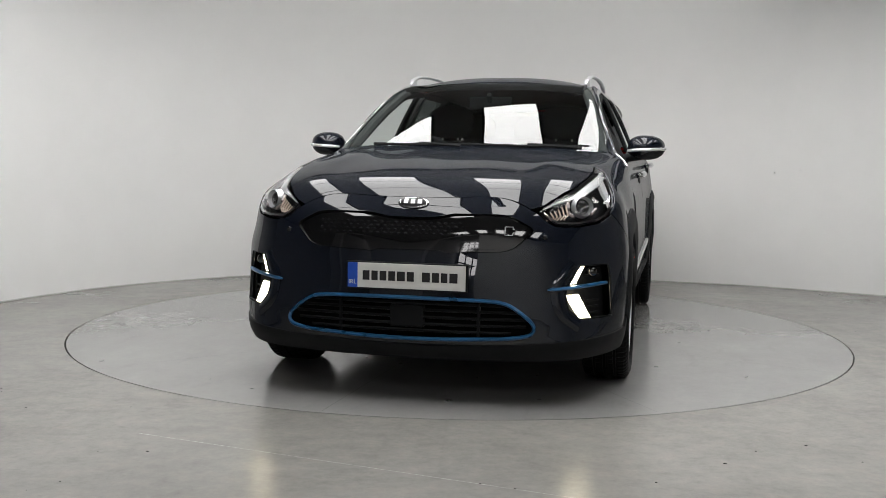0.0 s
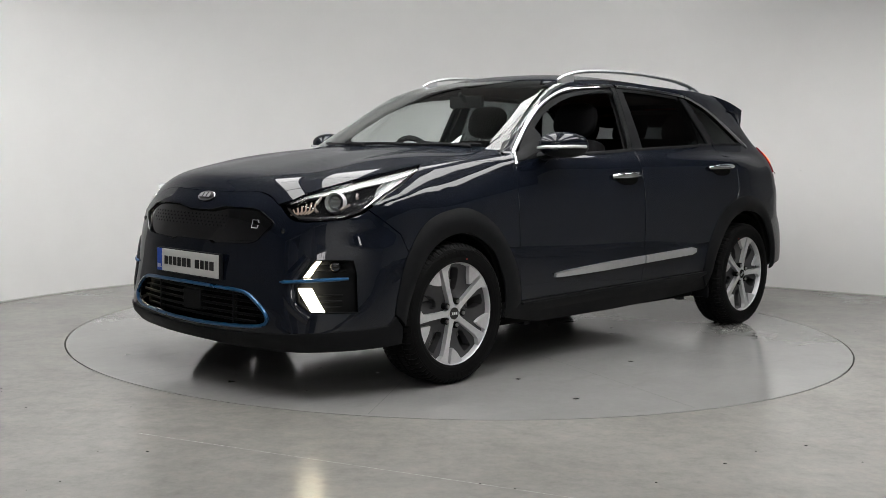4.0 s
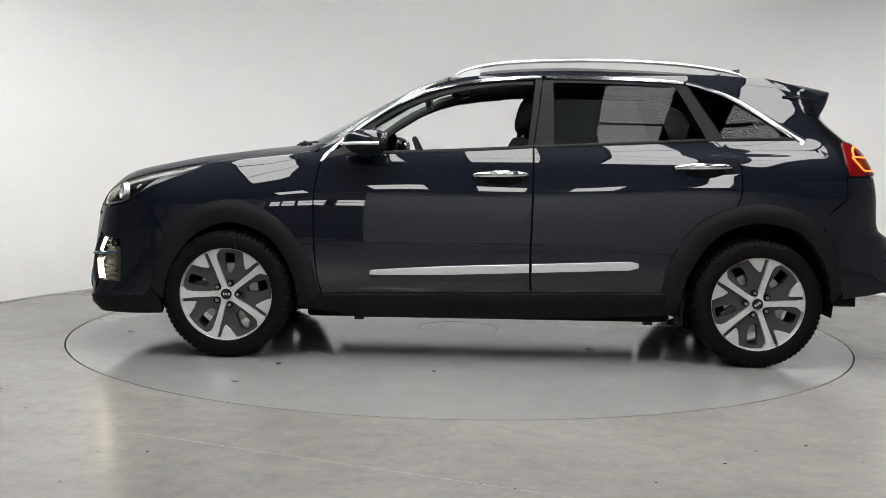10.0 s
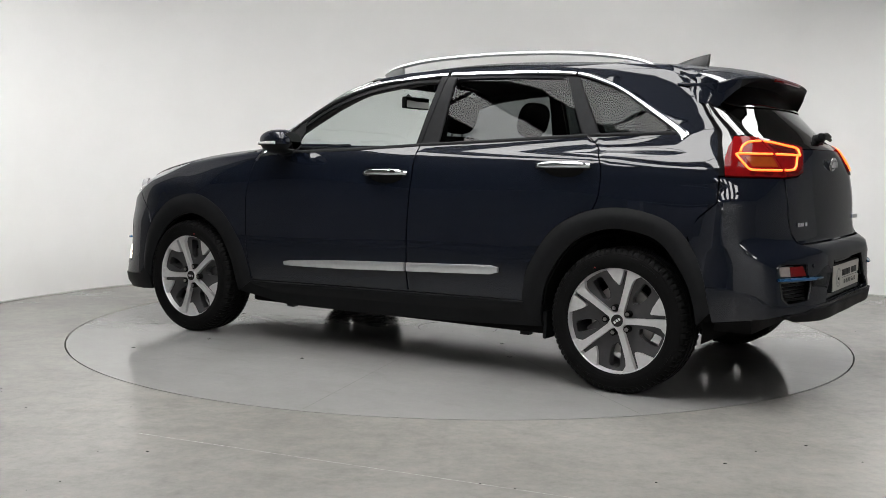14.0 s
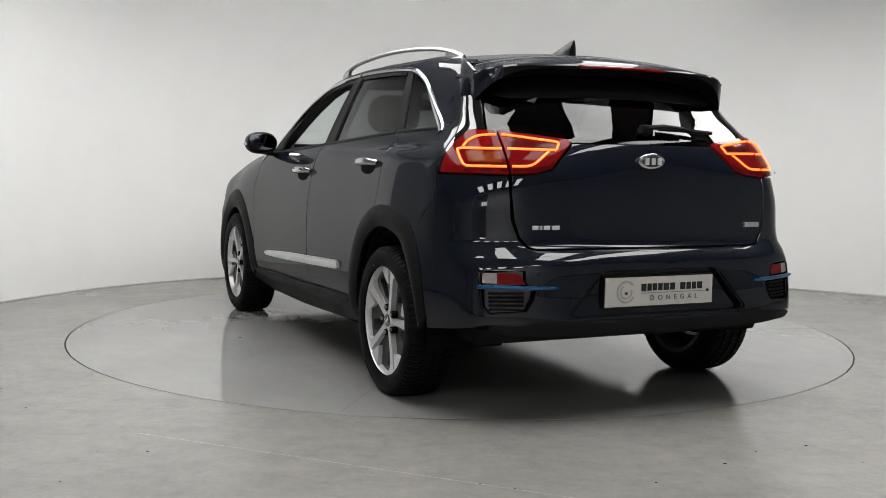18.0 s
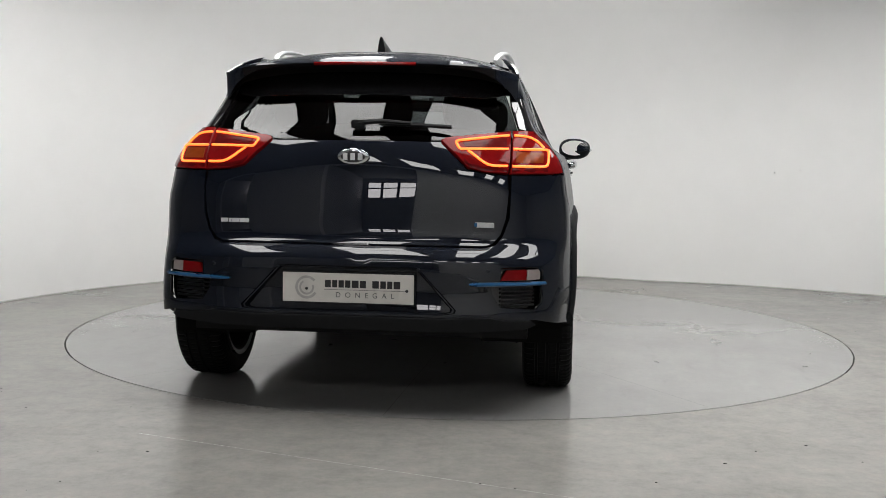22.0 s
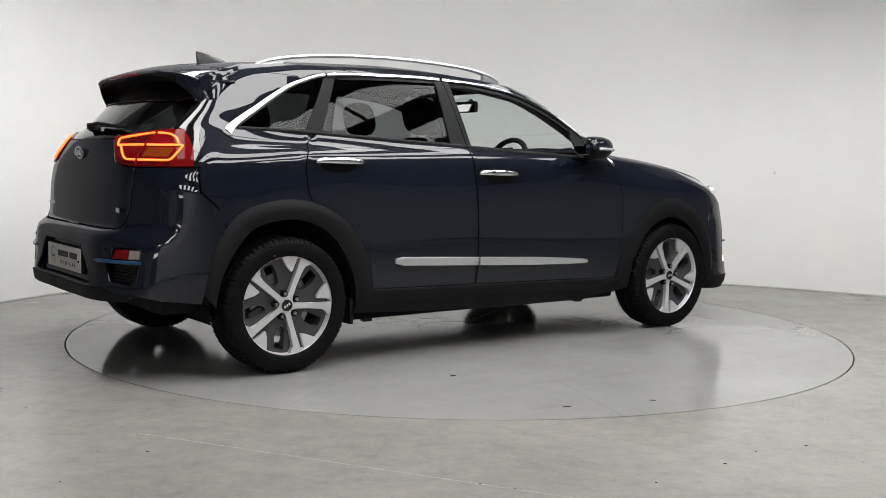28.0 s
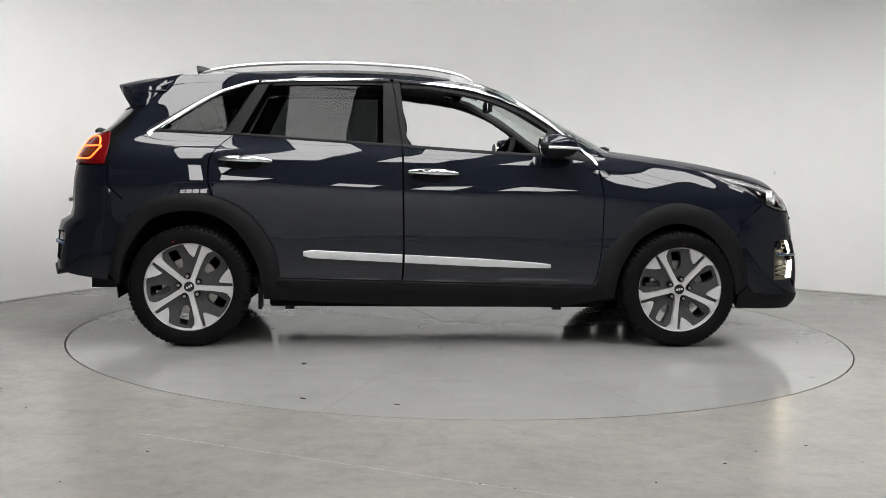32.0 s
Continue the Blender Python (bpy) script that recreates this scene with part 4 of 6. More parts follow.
def build_skin(side):
    """Panels of one flank."""
    fender = S(*([(1.430, 1.003), (1.478, .981), (1.60, .925), (1.738, .869), (1.832, .810), (1.77, .760), (1.70, .706), (1.668, .635)] + [p for p in ARCH_F_OUT if p[0] < 1.664] + GAP_F[::-1] + [(.83, 1.06), (.90, 1.056), (1.05, 1.046), (1.25, 1.027), (1.42, 1.008)]))
    panel("front_fender", SKIN, fender, PAINT, car, side=side)
    fd = S(*([(.866, 1.022)] + [(x - .006, z) for x, z in GAP_F[2:-1]] + [(.856, .341), (.344, .350), (-.200, .361)] + [(x + .005, z) for x, z in GAP_M[::-1][1:]] + [(.172, 1.072), (.52, 1.055), (.66, 1.048)]))
    front_door = panel("front_door", SKIN, fd, PAINT, car, side=side)
    arch = [p for p in ARCH_R_OUT if p[0] > -1.215]
    rd = S(*([(x - .005, z) for x, z in GAP_M] + [(-.55, .367), (-.858, .376)] + [(x + .003, z + .004) for x, z in arch[1:]] + [(x + .003, z) for x, z in GAP_R[::-1]] + [(-.69, 1.119), (-.30, 1.099)]))
    rear_door = panel("rear_door", SKIN, rd, PAINT, car, side=side)
    # quarter: behind the rear door, up the rear pillar to the roof
    back_top = [p for p in CHROME_TOP if p[0] < -.99]
    q = S(*([(x - .004, z) for x, z in GAP_R] + [p for p in ARCH_R_OUT if p[0] < -1.215 and p[1] > .70] + [(-1.70, .80), (-1.775, .868), (-1.775, .97), (-1.755, 1.06), (-1.735, 1.13), (-1.66, 1.245), (-1.585, 1.335), (-1.50, 1.42), (-1.43, 1.475), (-1.2, 1.492), (-1.0, 1.493)] + back_top + [(-1.50, 1.152), (-1.2, 1.143)]))
    panel("rear_quarter_panel", SKIN, q, PAINT, car, side=side)
    # roof side rail above the doors, with the front pillar
    cant = S(*([(.885, 1.062)] + [p for p in CHROME_TOP[2:] if p[0] > -1.0] + [(-1.0, 1.493), (-.6, 1.50), (-.2, 1.497), (0.02, 1.483)] + PILLAR_EDGE))
    panel("roof_pillar", SKIN, cant, PAINT, car, side=side)
    # sill cladding
    sill = SC((.99, .27), (.985, .335), (.88, .343), (.862, .341), (.344, .353), (-.206, .364), (-.55, .371), (-.868, .378), (-.96, .35), (-.955, .255), (-.6, .235), (.05, .216), (.66, .212))
    panel("sill", SKIN, sill, BLACK, car, side=side, lift=0.002, thick=0.05, label="black plastic sill cladding")
    xs = np.linspace(.86, -.88, 40)
    ends = np.clip(np.minimum(.86 - xs, xs + .88) / .16, 0, 1)
    top = .337 + (.86 - xs) / 1.74 * .036
    strip("sill_ledge", SKIN, SC(*zip(xs, top - .012 - .044 * ends)), SC(*zip(xs, top)), BLACK, car, lift=0.016, crown=0.003, side=side, rows=5, label="proud upper ledge of the black sill")
    # arch cladding
    for nm, i, o in (("front", ARCH_F_IN, ARCH_F_OUT), ("rear", ARCH_R_IN, ARCH_R_OUT)):
        strip("wheel_arch", SKIN, S0(*i), S0(*o), BLACK, car, lift=0.005, crown=0.012, side=side, rows=9, label="black plastic wheel arch")
    return front_door, rear_door


DOORS = {}
for side in (1, -1):
    DOORS[side] = build_skin(side)

# roof and bonnet
edge = [(x, .56) for x in np.linspace(-1.44, 0.0, 20)]
head = [(.06, .56), (.235, .52), (.24, .45), (.245, .3), (.247, .15), (.247, 0)]
half = edge + head
rear = [(-1.60, 0), (-1.59, .3), (-1.545, .5)]
panel("roof", ROOF, half + [(x, -y) for x, y in half[::-1]] + [(x, -y) for x, y in rear[::-1]][:2] + rear, PAINT, car, step=0.05)
hood_front = FR((0, .872), (.1, .873), (.2, .875), (.30, .880), (.37, .877), (.42, .866), (.47, .846), (.495, .832))
hood_back = S((1.42, 1.007), (1.3, 1.022), (1.1, 1.042), (.93, 1.058))
plan = lambda line: [(p[0], p[1]) for p in SKIN.P(np.array([q[0] for q in line]), np.array([q[1] for q in line]))]
LAMP_TOP = FR((.555, .845), (.596, .873)) + S((1.89, .905), (1.795, .932), (1.68, .957), (1.555, .982), (1.437, 1.004))
beside_lamp = [(x - .002, y - .008) for x, y in plan(LAMP_TOP)]
hood_side = plan(hood_front) + beside_lamp + plan(hood_back) + [(.90, .70), (.945, .55), (.985, .3), (1.0, 0)]
panel("bonnet", HOOD, hood_side + [(x, -y) for x, y in hood_side[::-1][1:-1]], PAINT, car, step=0.03)

# front bumper with its openings
GRILLE_UP = [(0, .787), (.06, .787), (.10, .789), (.185, .806), (.375, .806), (.42, .800), (.505, .757), (.515, .742), (.505, .725), (.45, .672), (.425, .66), (.39, .652), (.20, .645), (.165, .640), (.13, .652), (0, .652)]
GRILLE_LOW = [(0, .455), (.25, .453), (.35, .450), (.39, .446), (.425, .436), (.46, .416), (.495, .390), (.520, .366), (.530, .346), (.528, .328), (.512, .314), (.47, .304), (.40, .297), (.2, .288), (0, .285)]
FOG = S((1.915, .60), (1.905, .55), (1.905, .375)) + FR((.705, .375), (.66, .42), (.645, .48), (.655, .515), (.69, .585), (.70, .60))
up_half, low_half = FR(*GRILLE_UP), FR(*GRILLE_LOW)
hole_up = up_half + mirror_nose(up_half[::-1])[1:-1]
hole_low = low_half + mirror_nose(low_half[::-1])[1:-1]
LAMP_LINE = FR((.527, .823), (.548, .803), (.575, .782), (.605, .765), (.645, .761), (.69, .763)) + S((1.932, .775), (1.868, .798), (1.840, .817), (1.745, .876), (1.607, .932), (1.485, .987), (1.437, 1.004)) + LAMP_TOP[::-1][1:]
b_half = FR((0, .867), (.1, .868), (.2, .870), (.30, .875), (.365, .872), (.415, .861), (.465, .841), (.50, .822)) + FR((.518, .814), (.540, .795), (.568, .773), (.601, .757), (.645, .753), (.69, .755)) + S((1.928, .767), (1.862, .790), (1.836, .806), (1.775, .757), (1.704, .702)) + S((1.665, .62), (1.715, .47), (1.735, .36), (1.77, .315), (1.88, .305)) + FR((.62, .285), (.45, .272), (.2, .262), (0, .26))
fog_r = [(-s, z) for s, z in FOG]
panel("front_bumper", SKIN, b_half + mirror_nose(b_half[::-1])[1:-1], PAINT, car, holes=[hole_up, hole_low, FOG, fog_r], step=0.035)
lip = FR((0, .258), (.2, .260), (.45, .270), (.62, .283)) + S((1.88, .302), (1.77, .311), (1.735, .35), (1.69, .30), (1.68, .225), (1.9, .215)) + FR((.55, .20), (.3, .195), (0, .195))
panel("front_lip", SKIN, lip + mirror_nose(lip[::-1])[1:-1], BLACK, car, lift=0.006, thick=0.05, label="black plastic front lip")

# tail
TAIL_IN = RE((.612, 1.143), (.612, .977), (.52, .982), (.455, .998), (.415, 1.04), (.345, 1.103), (.36, 1.112))
TAIL_OUT = RE((.622, 1.144), (.622, .976)) + RE((.70, .977)) + S((-1.845, .978), (-1.80, .98), (-1.785, 1.05), (-1.785, 1.10), (-1.79, 1.145))
gate = RE((.345, 1.092), (.41, 1.03), (.45, .99), (.52, .974), (.612, .969), (.618, .90), (.61, .80), (.59, .735), (.56, .70), (.535, .692), (0, .692))
panel("tailgate", SKIN, gate + mirror_tail(gate[::-1])[1:] + RE((-.345, 1.097)) + RE((0, 1.100)) + RE((.345, 1.097)), PAINT, car, step=0.04)
VENT = RE((.60, .612), (.60, .565), (.56, .54), (.57, .50), (.60, .455)) + RE((.735, .445), (.76, .47), (.765, .60), (.745, .615))
rb = RE((0, .684), (.535, .684), (.57, .692), (.60, .728), (.625, .80), (.628, .90), (.628, .969), (.70, .969)) + S((-1.845, .971), (-1.782, .972), (-1.782, .865), (-1.705, .795), (-1.66, .735)) + [p for p in S(*[q for q in ARCH_R_OUT if q[0] < -1.66])] + S((-1.78, .36), (-1.86, .37)) + RE((.74, .405), (.62, .405), (.55, .42), (.40, .415), (0, .415))
RECESS = RE((0, .607), (.26, .607), (.285, .600), (.43, .445), (.425, .432), (.40, .428), (0, .428))
RECESS = RECESS + mirror_tail(RECESS[::-1])[1:-1]
panel("rear_bumper", SKIN, rb + mirror_tail(rb[::-1])[1:-1], PAINT, car, holes=[VENT, mirror_tail(VENT), RECESS], step=0.035)
panel("plate_recess", SKIN, [(s + (END - s) * .012, z + (.52 - z) * .012) for s, z in RECESS], PAINT, car, lift=-0.026, step=0.04)
strip("recess_edge", SKIN, [(s + (END - s) * .05, z + (.52 - z) * .05) for s, z in RECESS], RECESS, PAINT, car, lift=-0.016, crown=0.012, rows=4, closed=True)
rl = RE((0, .410), (.40, .410), (.55, .416), (.62, .402), (.72, .400), (.735, .388), (.70, .372), (.5, .362), (0, .358))
panel("rear_lip", SKIN, rl + mirror_tail(rl[::-1])[1:-1], BLACK, car, lift=0.010, thick=0.06, label="black plastic rear lip")


# ---------------------------------------------------------------- inner shell: near-black sheets as the gaps' shade, so that nothing shows through the gaps
def build_core():
    core_f = FR((0, .93), (.35, .90)) + S((1.86, .80), (1.72, .72), (1.70, .60), (1.76, .35), (1.80, .23)) + FR((.4, .21), (0, .21))
    panel("bumper_dark_backing", SKIN, core_f + mirror_nose(core_f[::-1])[1:-1], DARK, car, lift=-0.075, step=0.06)
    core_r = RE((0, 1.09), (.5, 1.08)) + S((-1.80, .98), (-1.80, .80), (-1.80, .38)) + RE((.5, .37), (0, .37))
    panel("tail_dark_backing", SKIN, core_r + mirror_tail(core_r[::-1])[1:-1], DARK, car, lift=-0.06, step=0.06)
    for side in (1, -1):
        arch_f = [(x, z) for x, z in ARCH_F_IN if z > .31][::-1]
        arch_r = [(x, z) for x, z in ARCH_R_IN if z > .31][::-1]
        inner = S((.95, .26), *arch_f, (1.70, .33), (1.72, .70), (1.62, .88), (1.42, .96), (1.0, 1.02), (.6, 1.035), (.1, 1.055), (-.5, 1.09), (-1.1, 1.12), (-1.6, 1.13), (-1.76, 1.08), (-1.80, .9), (-1.80, .36), *[p for p in arch_r], (-.93, .27), (0, .23))
        panel("flank_dark_backing", SKIN, inner, DARK, car, lift=-0.03, step=0.06, side=side)
        for x in (1.35, -1.35):
            bm = bmesh.new()
            n, rows = 22, []
            for k in range(n + 1):
                a = math.pi * (-0.06 + 1.12 * k / n)
                rows.append([bm.verts.new((x + 0.385 * math.cos(a), side * y, 0.33 + 0.385 * math.sin(a))) for y in (.50, .845)])
            for k in range(n):
                bm.faces.new((rows[k][0], rows[k][1], rows[k + 1][1], rows[k + 1][0]))
            bm.faces.new([r[0] for r in rows])
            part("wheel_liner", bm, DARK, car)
    bm = bmesh.new()
    box(bm, -.93, .95, -.76, .76, .205, .30, .02)
    part("underbody", bm, DARK, car)
    bm = bmesh.new()
    box(bm, .9, 2.05, -.5, .5, .20, .30, .02)
    part("engine_undertray", bm, DARK, car)
    bm = bmesh.new()
    box(bm, -1.80, -.9, -.46, .46, .30, .42, .03)
    for s in (1, -1):
        cyl(bm, (-1.35, 0, .30), (-1.35, s * .62, .33), .035, seg=12)
        box(bm, -1.42, -1.28, s * .55, s * .64, .24, .48, .02)
        tube(bm, [(-1.0, s * .45, .27), (-1.2, s * .52, .24), (-1.36, s * .6, .26)], .03, 8)
    part("rear_axle", bm, BLACK, car)
    for s in (1, -1):
        bm = bmesh.new()
        box(bm, 1.28, 1.42, s * .52, s * .64, .22, .50, .02)
        tube(bm, [(1.15, s * .35, .25), (1.3, s * .52, .23)], .03, 8)
        part("wheel_carrier", bm, BLACK, car)
    # jacking points and mud flaps under the sill
    for s in (1, -1):
        for x in (.68, -.82):
            bm = bmesh.new()
            box(bm, x - .025, x + .025, s * .73 - .02, s * .73 + .02, .19, .23, .004)
            part("jacking_point", bm, BLACK, car)
        bm = bmesh.new()
        box(bm, -.985, -.965, s * .78 - .06, s * .78 + .06, .20, .33, .006)
        part("mud_flap", bm, BLACK, car)


build_core()


# ---------------------------------------------------------------- glass, pillars, chrome
def edge_y(z):
    """Half width of the windscreen, a narrow gap inside the pillar's edge."""
    x = float(np.interp(z, [p[1] for p in PILLAR_EDGE[::-1]], [p[0] for p in PILLAR_EDGE[::-1]])) + 0.006
    return float(SKIN.P(np.array([SKIN.find("s", x, z)]), np.array([z]))[0, 1])


def build_glass():
    side_up = [(edge_y(z), z) for z in (1.085, 1.12, 1.17, 1.22, 1.27, 1.32, 1.37, 1.41, 1.44, 1.46)]
    ws = FR((0, 1.092), (.3, 1.09), (.52, 1.083), *side_up, (.47, 1.474), (.3, 1.483), (.15, 1.486), (0, 1.487))
    panel("windscreen", SCREEN, ws + mirror_nose(ws[::-1])[1:-1], WSGLASS, car, step=0.05, thick=0.004, lift=-0.003).visible_shadow = False
    band = FR((0, 1.446), (.15, 1.445), (.3, 1.442), (.46, 1.432), (.515, 1.43), (.527, 1.46), (.47, 1.474), (.3, 1.483), (.15, 1.486), (0, 1.487))
    panel("windscreen_band", SCREEN, band + mirror_nose(band[::-1])[1:-1], GLOSSBLACK, car, step=0.05, thick=0.002, lift=-0.006, label="black band along the glass top")
    cowl = [(.885, .72), (.925, .55), (.965, .3), (.98, 0)]
    cowl_b = [(.86, .70), (.88, .55), (.905, .3), (.92, 0)]
    ring = cowl + [(x, -y) for x, y in cowl[::-1]][1:] + [(x, -y) for x, y in cowl_b] + cowl_b[::-1][1:]
    panel("cowl", HOOD, ring, BLACK, car, step=0.05, lift=-0.010, label="black plastic cowl")

    rg_side = [(.652, 1.118), (.64, 1.16), (.605, 1.25), (.578, 1.32), (.552, 1.38)]
    rg = RE((0, 1.104), (.34, 1.106), (.36, 1.118), *rg_side, (.35, 1.395), (0, 1.40))
    panel("rear_window", SKIN, rg + mirror_tail(rg[::-1])[1:-1], BACKTINT, car, step=0.05, thick=0.004, lift=-0.004)
    fb = RE((0, 1.292), (.35, 1.288), (.50, 1.284), (.565, 1.297), (.578, 1.32), (.552, 1.38), (.35, 1.395), (0, 1.40))
    panel("rear_window_band", SKIN, fb + mirror_tail(fb[::-1])[1:-1], GLOSSBLACK, car, step=0.05, thick=0.002, lift=0.002, label="black band along the glass top")

    for side in (1, -1):
        fdoor, rdoor = DOORS[side]
        top = lambda a, b: [p for p in CHROME_IN if b <= p[0] <= a]
        # rear door glass
        g = S(*([(-.312, 1.102), (-.314, 1.2), (-.312, 1.452)] + top(-.32, -.93) + [(-.945, 1.436), (-1.03, 1.30), (-1.104, 1.134), (-.69, 1.123)]))
        panel("door_glass", SKIN, g, TINT, rdoor, step=0.05, thick=0.004, lift=-0.012, side=side, label="dark tinted glass")
        q = SC(*([(-1.012, 1.428)] + top(-1.02, -1.56) + [(-1.558, 1.168), (-1.5, 1.163), (-1.185, 1.152), (-1.10, 1.29)]))
        panel("quarter_window", SKIN, q, TINT, car, step=0.05, thick=0.004, lift=-0.010, side=side, label="dark tinted glass")
        # pillar covers
        p1 = SC((-.176, 1.096), (-.203, 1.096), (-.258, 1.455), (-.250, 1.462), (-.225, 1.462), (-.20, 1.28))
        panel("pillar_cover", SKIN, p1, BLACK, fdoor, lift=-0.002, side=side)
        p2 = SC((-.210, 1.097), (-.312, 1.102), (-.314, 1.452), (-.29, 1.456), (-.263, 1.456))
        panel("pillar_cover", SKIN, p2, BLACK, rdoor, lift=-0.002, side=side)
        p3 = SC((-1.104, 1.134), (-1.125, 1.144), (-1.18, 1.152), (-1.012, 1.428), (-.985, 1.434), (-.945, 1.436))
        panel("pillar_cover", SKIN, p3, BLACK, rdoor, lift=-0.003, side=side)
        sail = SC((.852, 1.03), (.66, 1.05), (.60, 1.056), (.60, 1.18), (.615, 1.226), (.70, 1.16), (.80, 1.075))
        panel("mirror_sail", SKIN, sail, BLACK, fdoor, lift=-0.002, side=side)
        # open front window: black frame and weather strip
        fin = offset_line(CHROME_TOP, -0.046)
        a = [p for p in CHROME_IN if -.22 < p[0] < .72]
        b = [p for p, c in zip(fin, CHROME_IN) if -.22 < c[0] < .72]
        strip("window_frame", SKIN, S0(*b), S0(*a), BLACK, fdoor, lift=-0.012, crown=0.003, side=side)
        fr2 = offset_line(CHROME_TOP, -0.034)
        a = [p for p in CHROME_IN if -.93 < p[0] < -.30]
        b = [p for p, c in zip(fr2, CHROME_IN) if -.93 < c[0] < -.30]
        strip("window_frame", SKIN, S0(*b), S0(*a), BLACK, rdoor, lift=-0.008, crown=0.002, side=side)
        # waist strip
        for xs, par in (((.62, -.203), fdoor), ((-.21, -1.12), rdoor), ((-1.135, -1.565), car)):
            xx = np.linspace(xs[0], xs[1], 16)
            strip("waist_strip", SKIN, S0(*[(x, belt_z(x) - .004) for x in xx]), S0(*[(x, belt_z(x) + .012) for x in xx]), BLACK, par, lift=0.001, crown=0.003, side=side)
        # chrome surround of the windows, in three lengths
        for a, b, par in ((.9, -.255, fdoor), (-.262, -1.0, rdoor), (-1.003, -1.7, car)):
            i = [k for k, p in enumerate(CHROME_TOP) if b <= p[0] <= a]
            strip("chrome_trim", SKIN, S0(*[CHROME_IN[k] for k in i]), S0(*[CHROME_TOP[k] for k in i]), CHROME, par, lift=0.002, crown=0.005, side=side, label="chrome window surround")
        # gloss black corner beside lamp and rear glass
        ct = S((-1.772, .98), (-1.752, 1.06), (-1.732, 1.13), (-1.657, 1.245), (-1.58, 1.335)) + RE((.595, 1.335), (.613, 1.25), (.648, 1.16)) + S((-1.795, 1.152), (-1.788, 1.10), (-1.79, 1.05), (-1.804, .98))
        panel("corner_trim", SKIN, ct, GLOSSBLACK, car, lift=-0.003, side=side, label="gloss black corner trim")


build_glass()


# ---------------------------------------------------------------- side fittings
def on_skin(s, z, lift=0.0, side=1):
    p, n = frame_at(SKIN, np.array([s]), np.array([z]))
    q = p[0] + n[0] * lift
    return Vector((q[0], q[1] * side, q[2]))


def build_side_fittings(side):
    fdoor, rdoor = DOORS[side]
    for door, xf, xr, z0, z1 in ((fdoor, .092, -.173, .950, .957), (rdoor, -.920, -1.190, 1.003, 1.009)):
        # recess: the shade in its bowl is laid on as a dark oval
        ell = [((xf + xr) / 2 - .012 + .105 * math.cos(a) * (1 if math.cos(a) > 0 else .9), z0 - .012 + .034 * math.sin(a)) for a in np.linspace(0, math.tau, 28, endpoint=False)]
        panel("handle_bowl_shade", SKIN, S(*ell), DARK, door, step=0.02, lift=0.0015, thick=0.003, side=side)
        xs = np.linspace(xf, xr, 13)
        pts, rad = [], []
        for i, x in enumerate(xs):
            t = i / 12
            z = z0 + (z1 - z0) * t
            h = 0.004 + 0.030 * math.sin(math.pi * min(1, max(0, t))) ** 0.45
            pts.append(on_skin(SKIN.find("s", x, z), z, h, side))
            rad.append(0.006 + 0.0125 * math.sin(math.pi * (0.06 + 0.88 * t)) ** 0.5)
        bm = bmesh.new()
        tube(bm, pts, rad, 12, squash=1.0)
        hd = part("handle", bm, CHROME, door, "chrome pull handle", smooth=True)
        if door is fdoor:
            bm = bmesh.new()
            p = on_skin(SKIN.find("s", -.115, .956), .956, .048, side)
            box(bm, p.x - .013, p.x + .013, p.y - .004, p.y + .002, p.z - .006, p.z + .006, .002)
            part("lock_button", bm, GLOSSBLACK, hd)
    # bright lower mouldings
    for door, x0, x1 in ((fdoor, .615, -.192), (rdoor, -.206, -.741)):
        xs = np.linspace(x0, x1, 26)
        lo, hi = [], []
        for x in xs:
            c = .452 + (.615 - x) / 1.356 * .058
            h = min(.022, .009 + math.sqrt(max(0, .616 - x)) * .020, .022 if x > -.70 else .022 - (-.70 - x) * .25)
            lo.append((x, c - h * .95))
            hi.append((x, c + h))
        strip("lower_moulding", SKIN, S0(*lo), S0(*hi), SATIN, door, lift=0.012, crown=0.002, side=side, rows=6, label="bright silver moulding")
        ridge = [(x, z - .007) for x, z in hi]
        strip("moulding_ridge", SKIN, S0(*ridge), S0(*hi), SATIN, door, lift=0.0135, crown=0.002, side=side, rows=4, label="polished upper edge")
    # mirror
    c = Vector((.625, .905, 1.110))
    bm = bmesh.new()
    bmesh.ops.create_uvsphere(bm, u_segments=32, v_segments=20, radius=1.0)
    for v in bm.verts:
        x, y, z = v.co
        sx = .125 if x > 0 else .085
        rx = math.copysign(abs(x) ** (1.0 if x > 0 else .55), x) * sx
        ry = math.copysign(abs(y) ** .85, y) * .098
        rz = math.copysign(abs(z) ** .8, z) * (.066 if z > 0 else .056) * (1 - .12 * y)
        v.co = c + Vector((rx - .03 * y - .02 * (y * y), ry, rz + .004 * y))
    me_verts = bm.verts[:]
    for v in me_verts:
        v.co.y *= side
    cap = part("mirror", bm, PAINT, fdoor, "body-coloured door mirror", smooth=True)
    bm = bmesh.new()
    bmesh.ops.create_uvsphere(bm, u_segments=28, v_segments=14, radius=1.0)
    for v in bm.verts:
        x, y, z = v.co
        rx = math.copysign(abs(x) ** (1.0 if x > 0 else .55), x) * (.122 if x > 0 else .088)
        v.co = c + Vector((rx - .03 * y - .02 * y * y, math.copysign(abs(y) ** .85, y) * .099, min(z, -.12) * .061 - .004))
        v.co.y *= side
    part("mirror_base", bm, BLACK, cap, smooth=True)
    bm = bmesh.new()
    pts = []
    for k in range(14):
        a = radians(-62 + 158 * k / 13)
        y, x = math.sin(a), math.cos(a)
        p = c + Vector((.127 * x - .03 * y - .02 * y * y + .002, .100 * math.copysign(abs(y) ** .85, y), -.012 + .006 * y))
        pts.append((p.x, p.y * side, p.z))
    tube(bm, pts, .0085, 8)
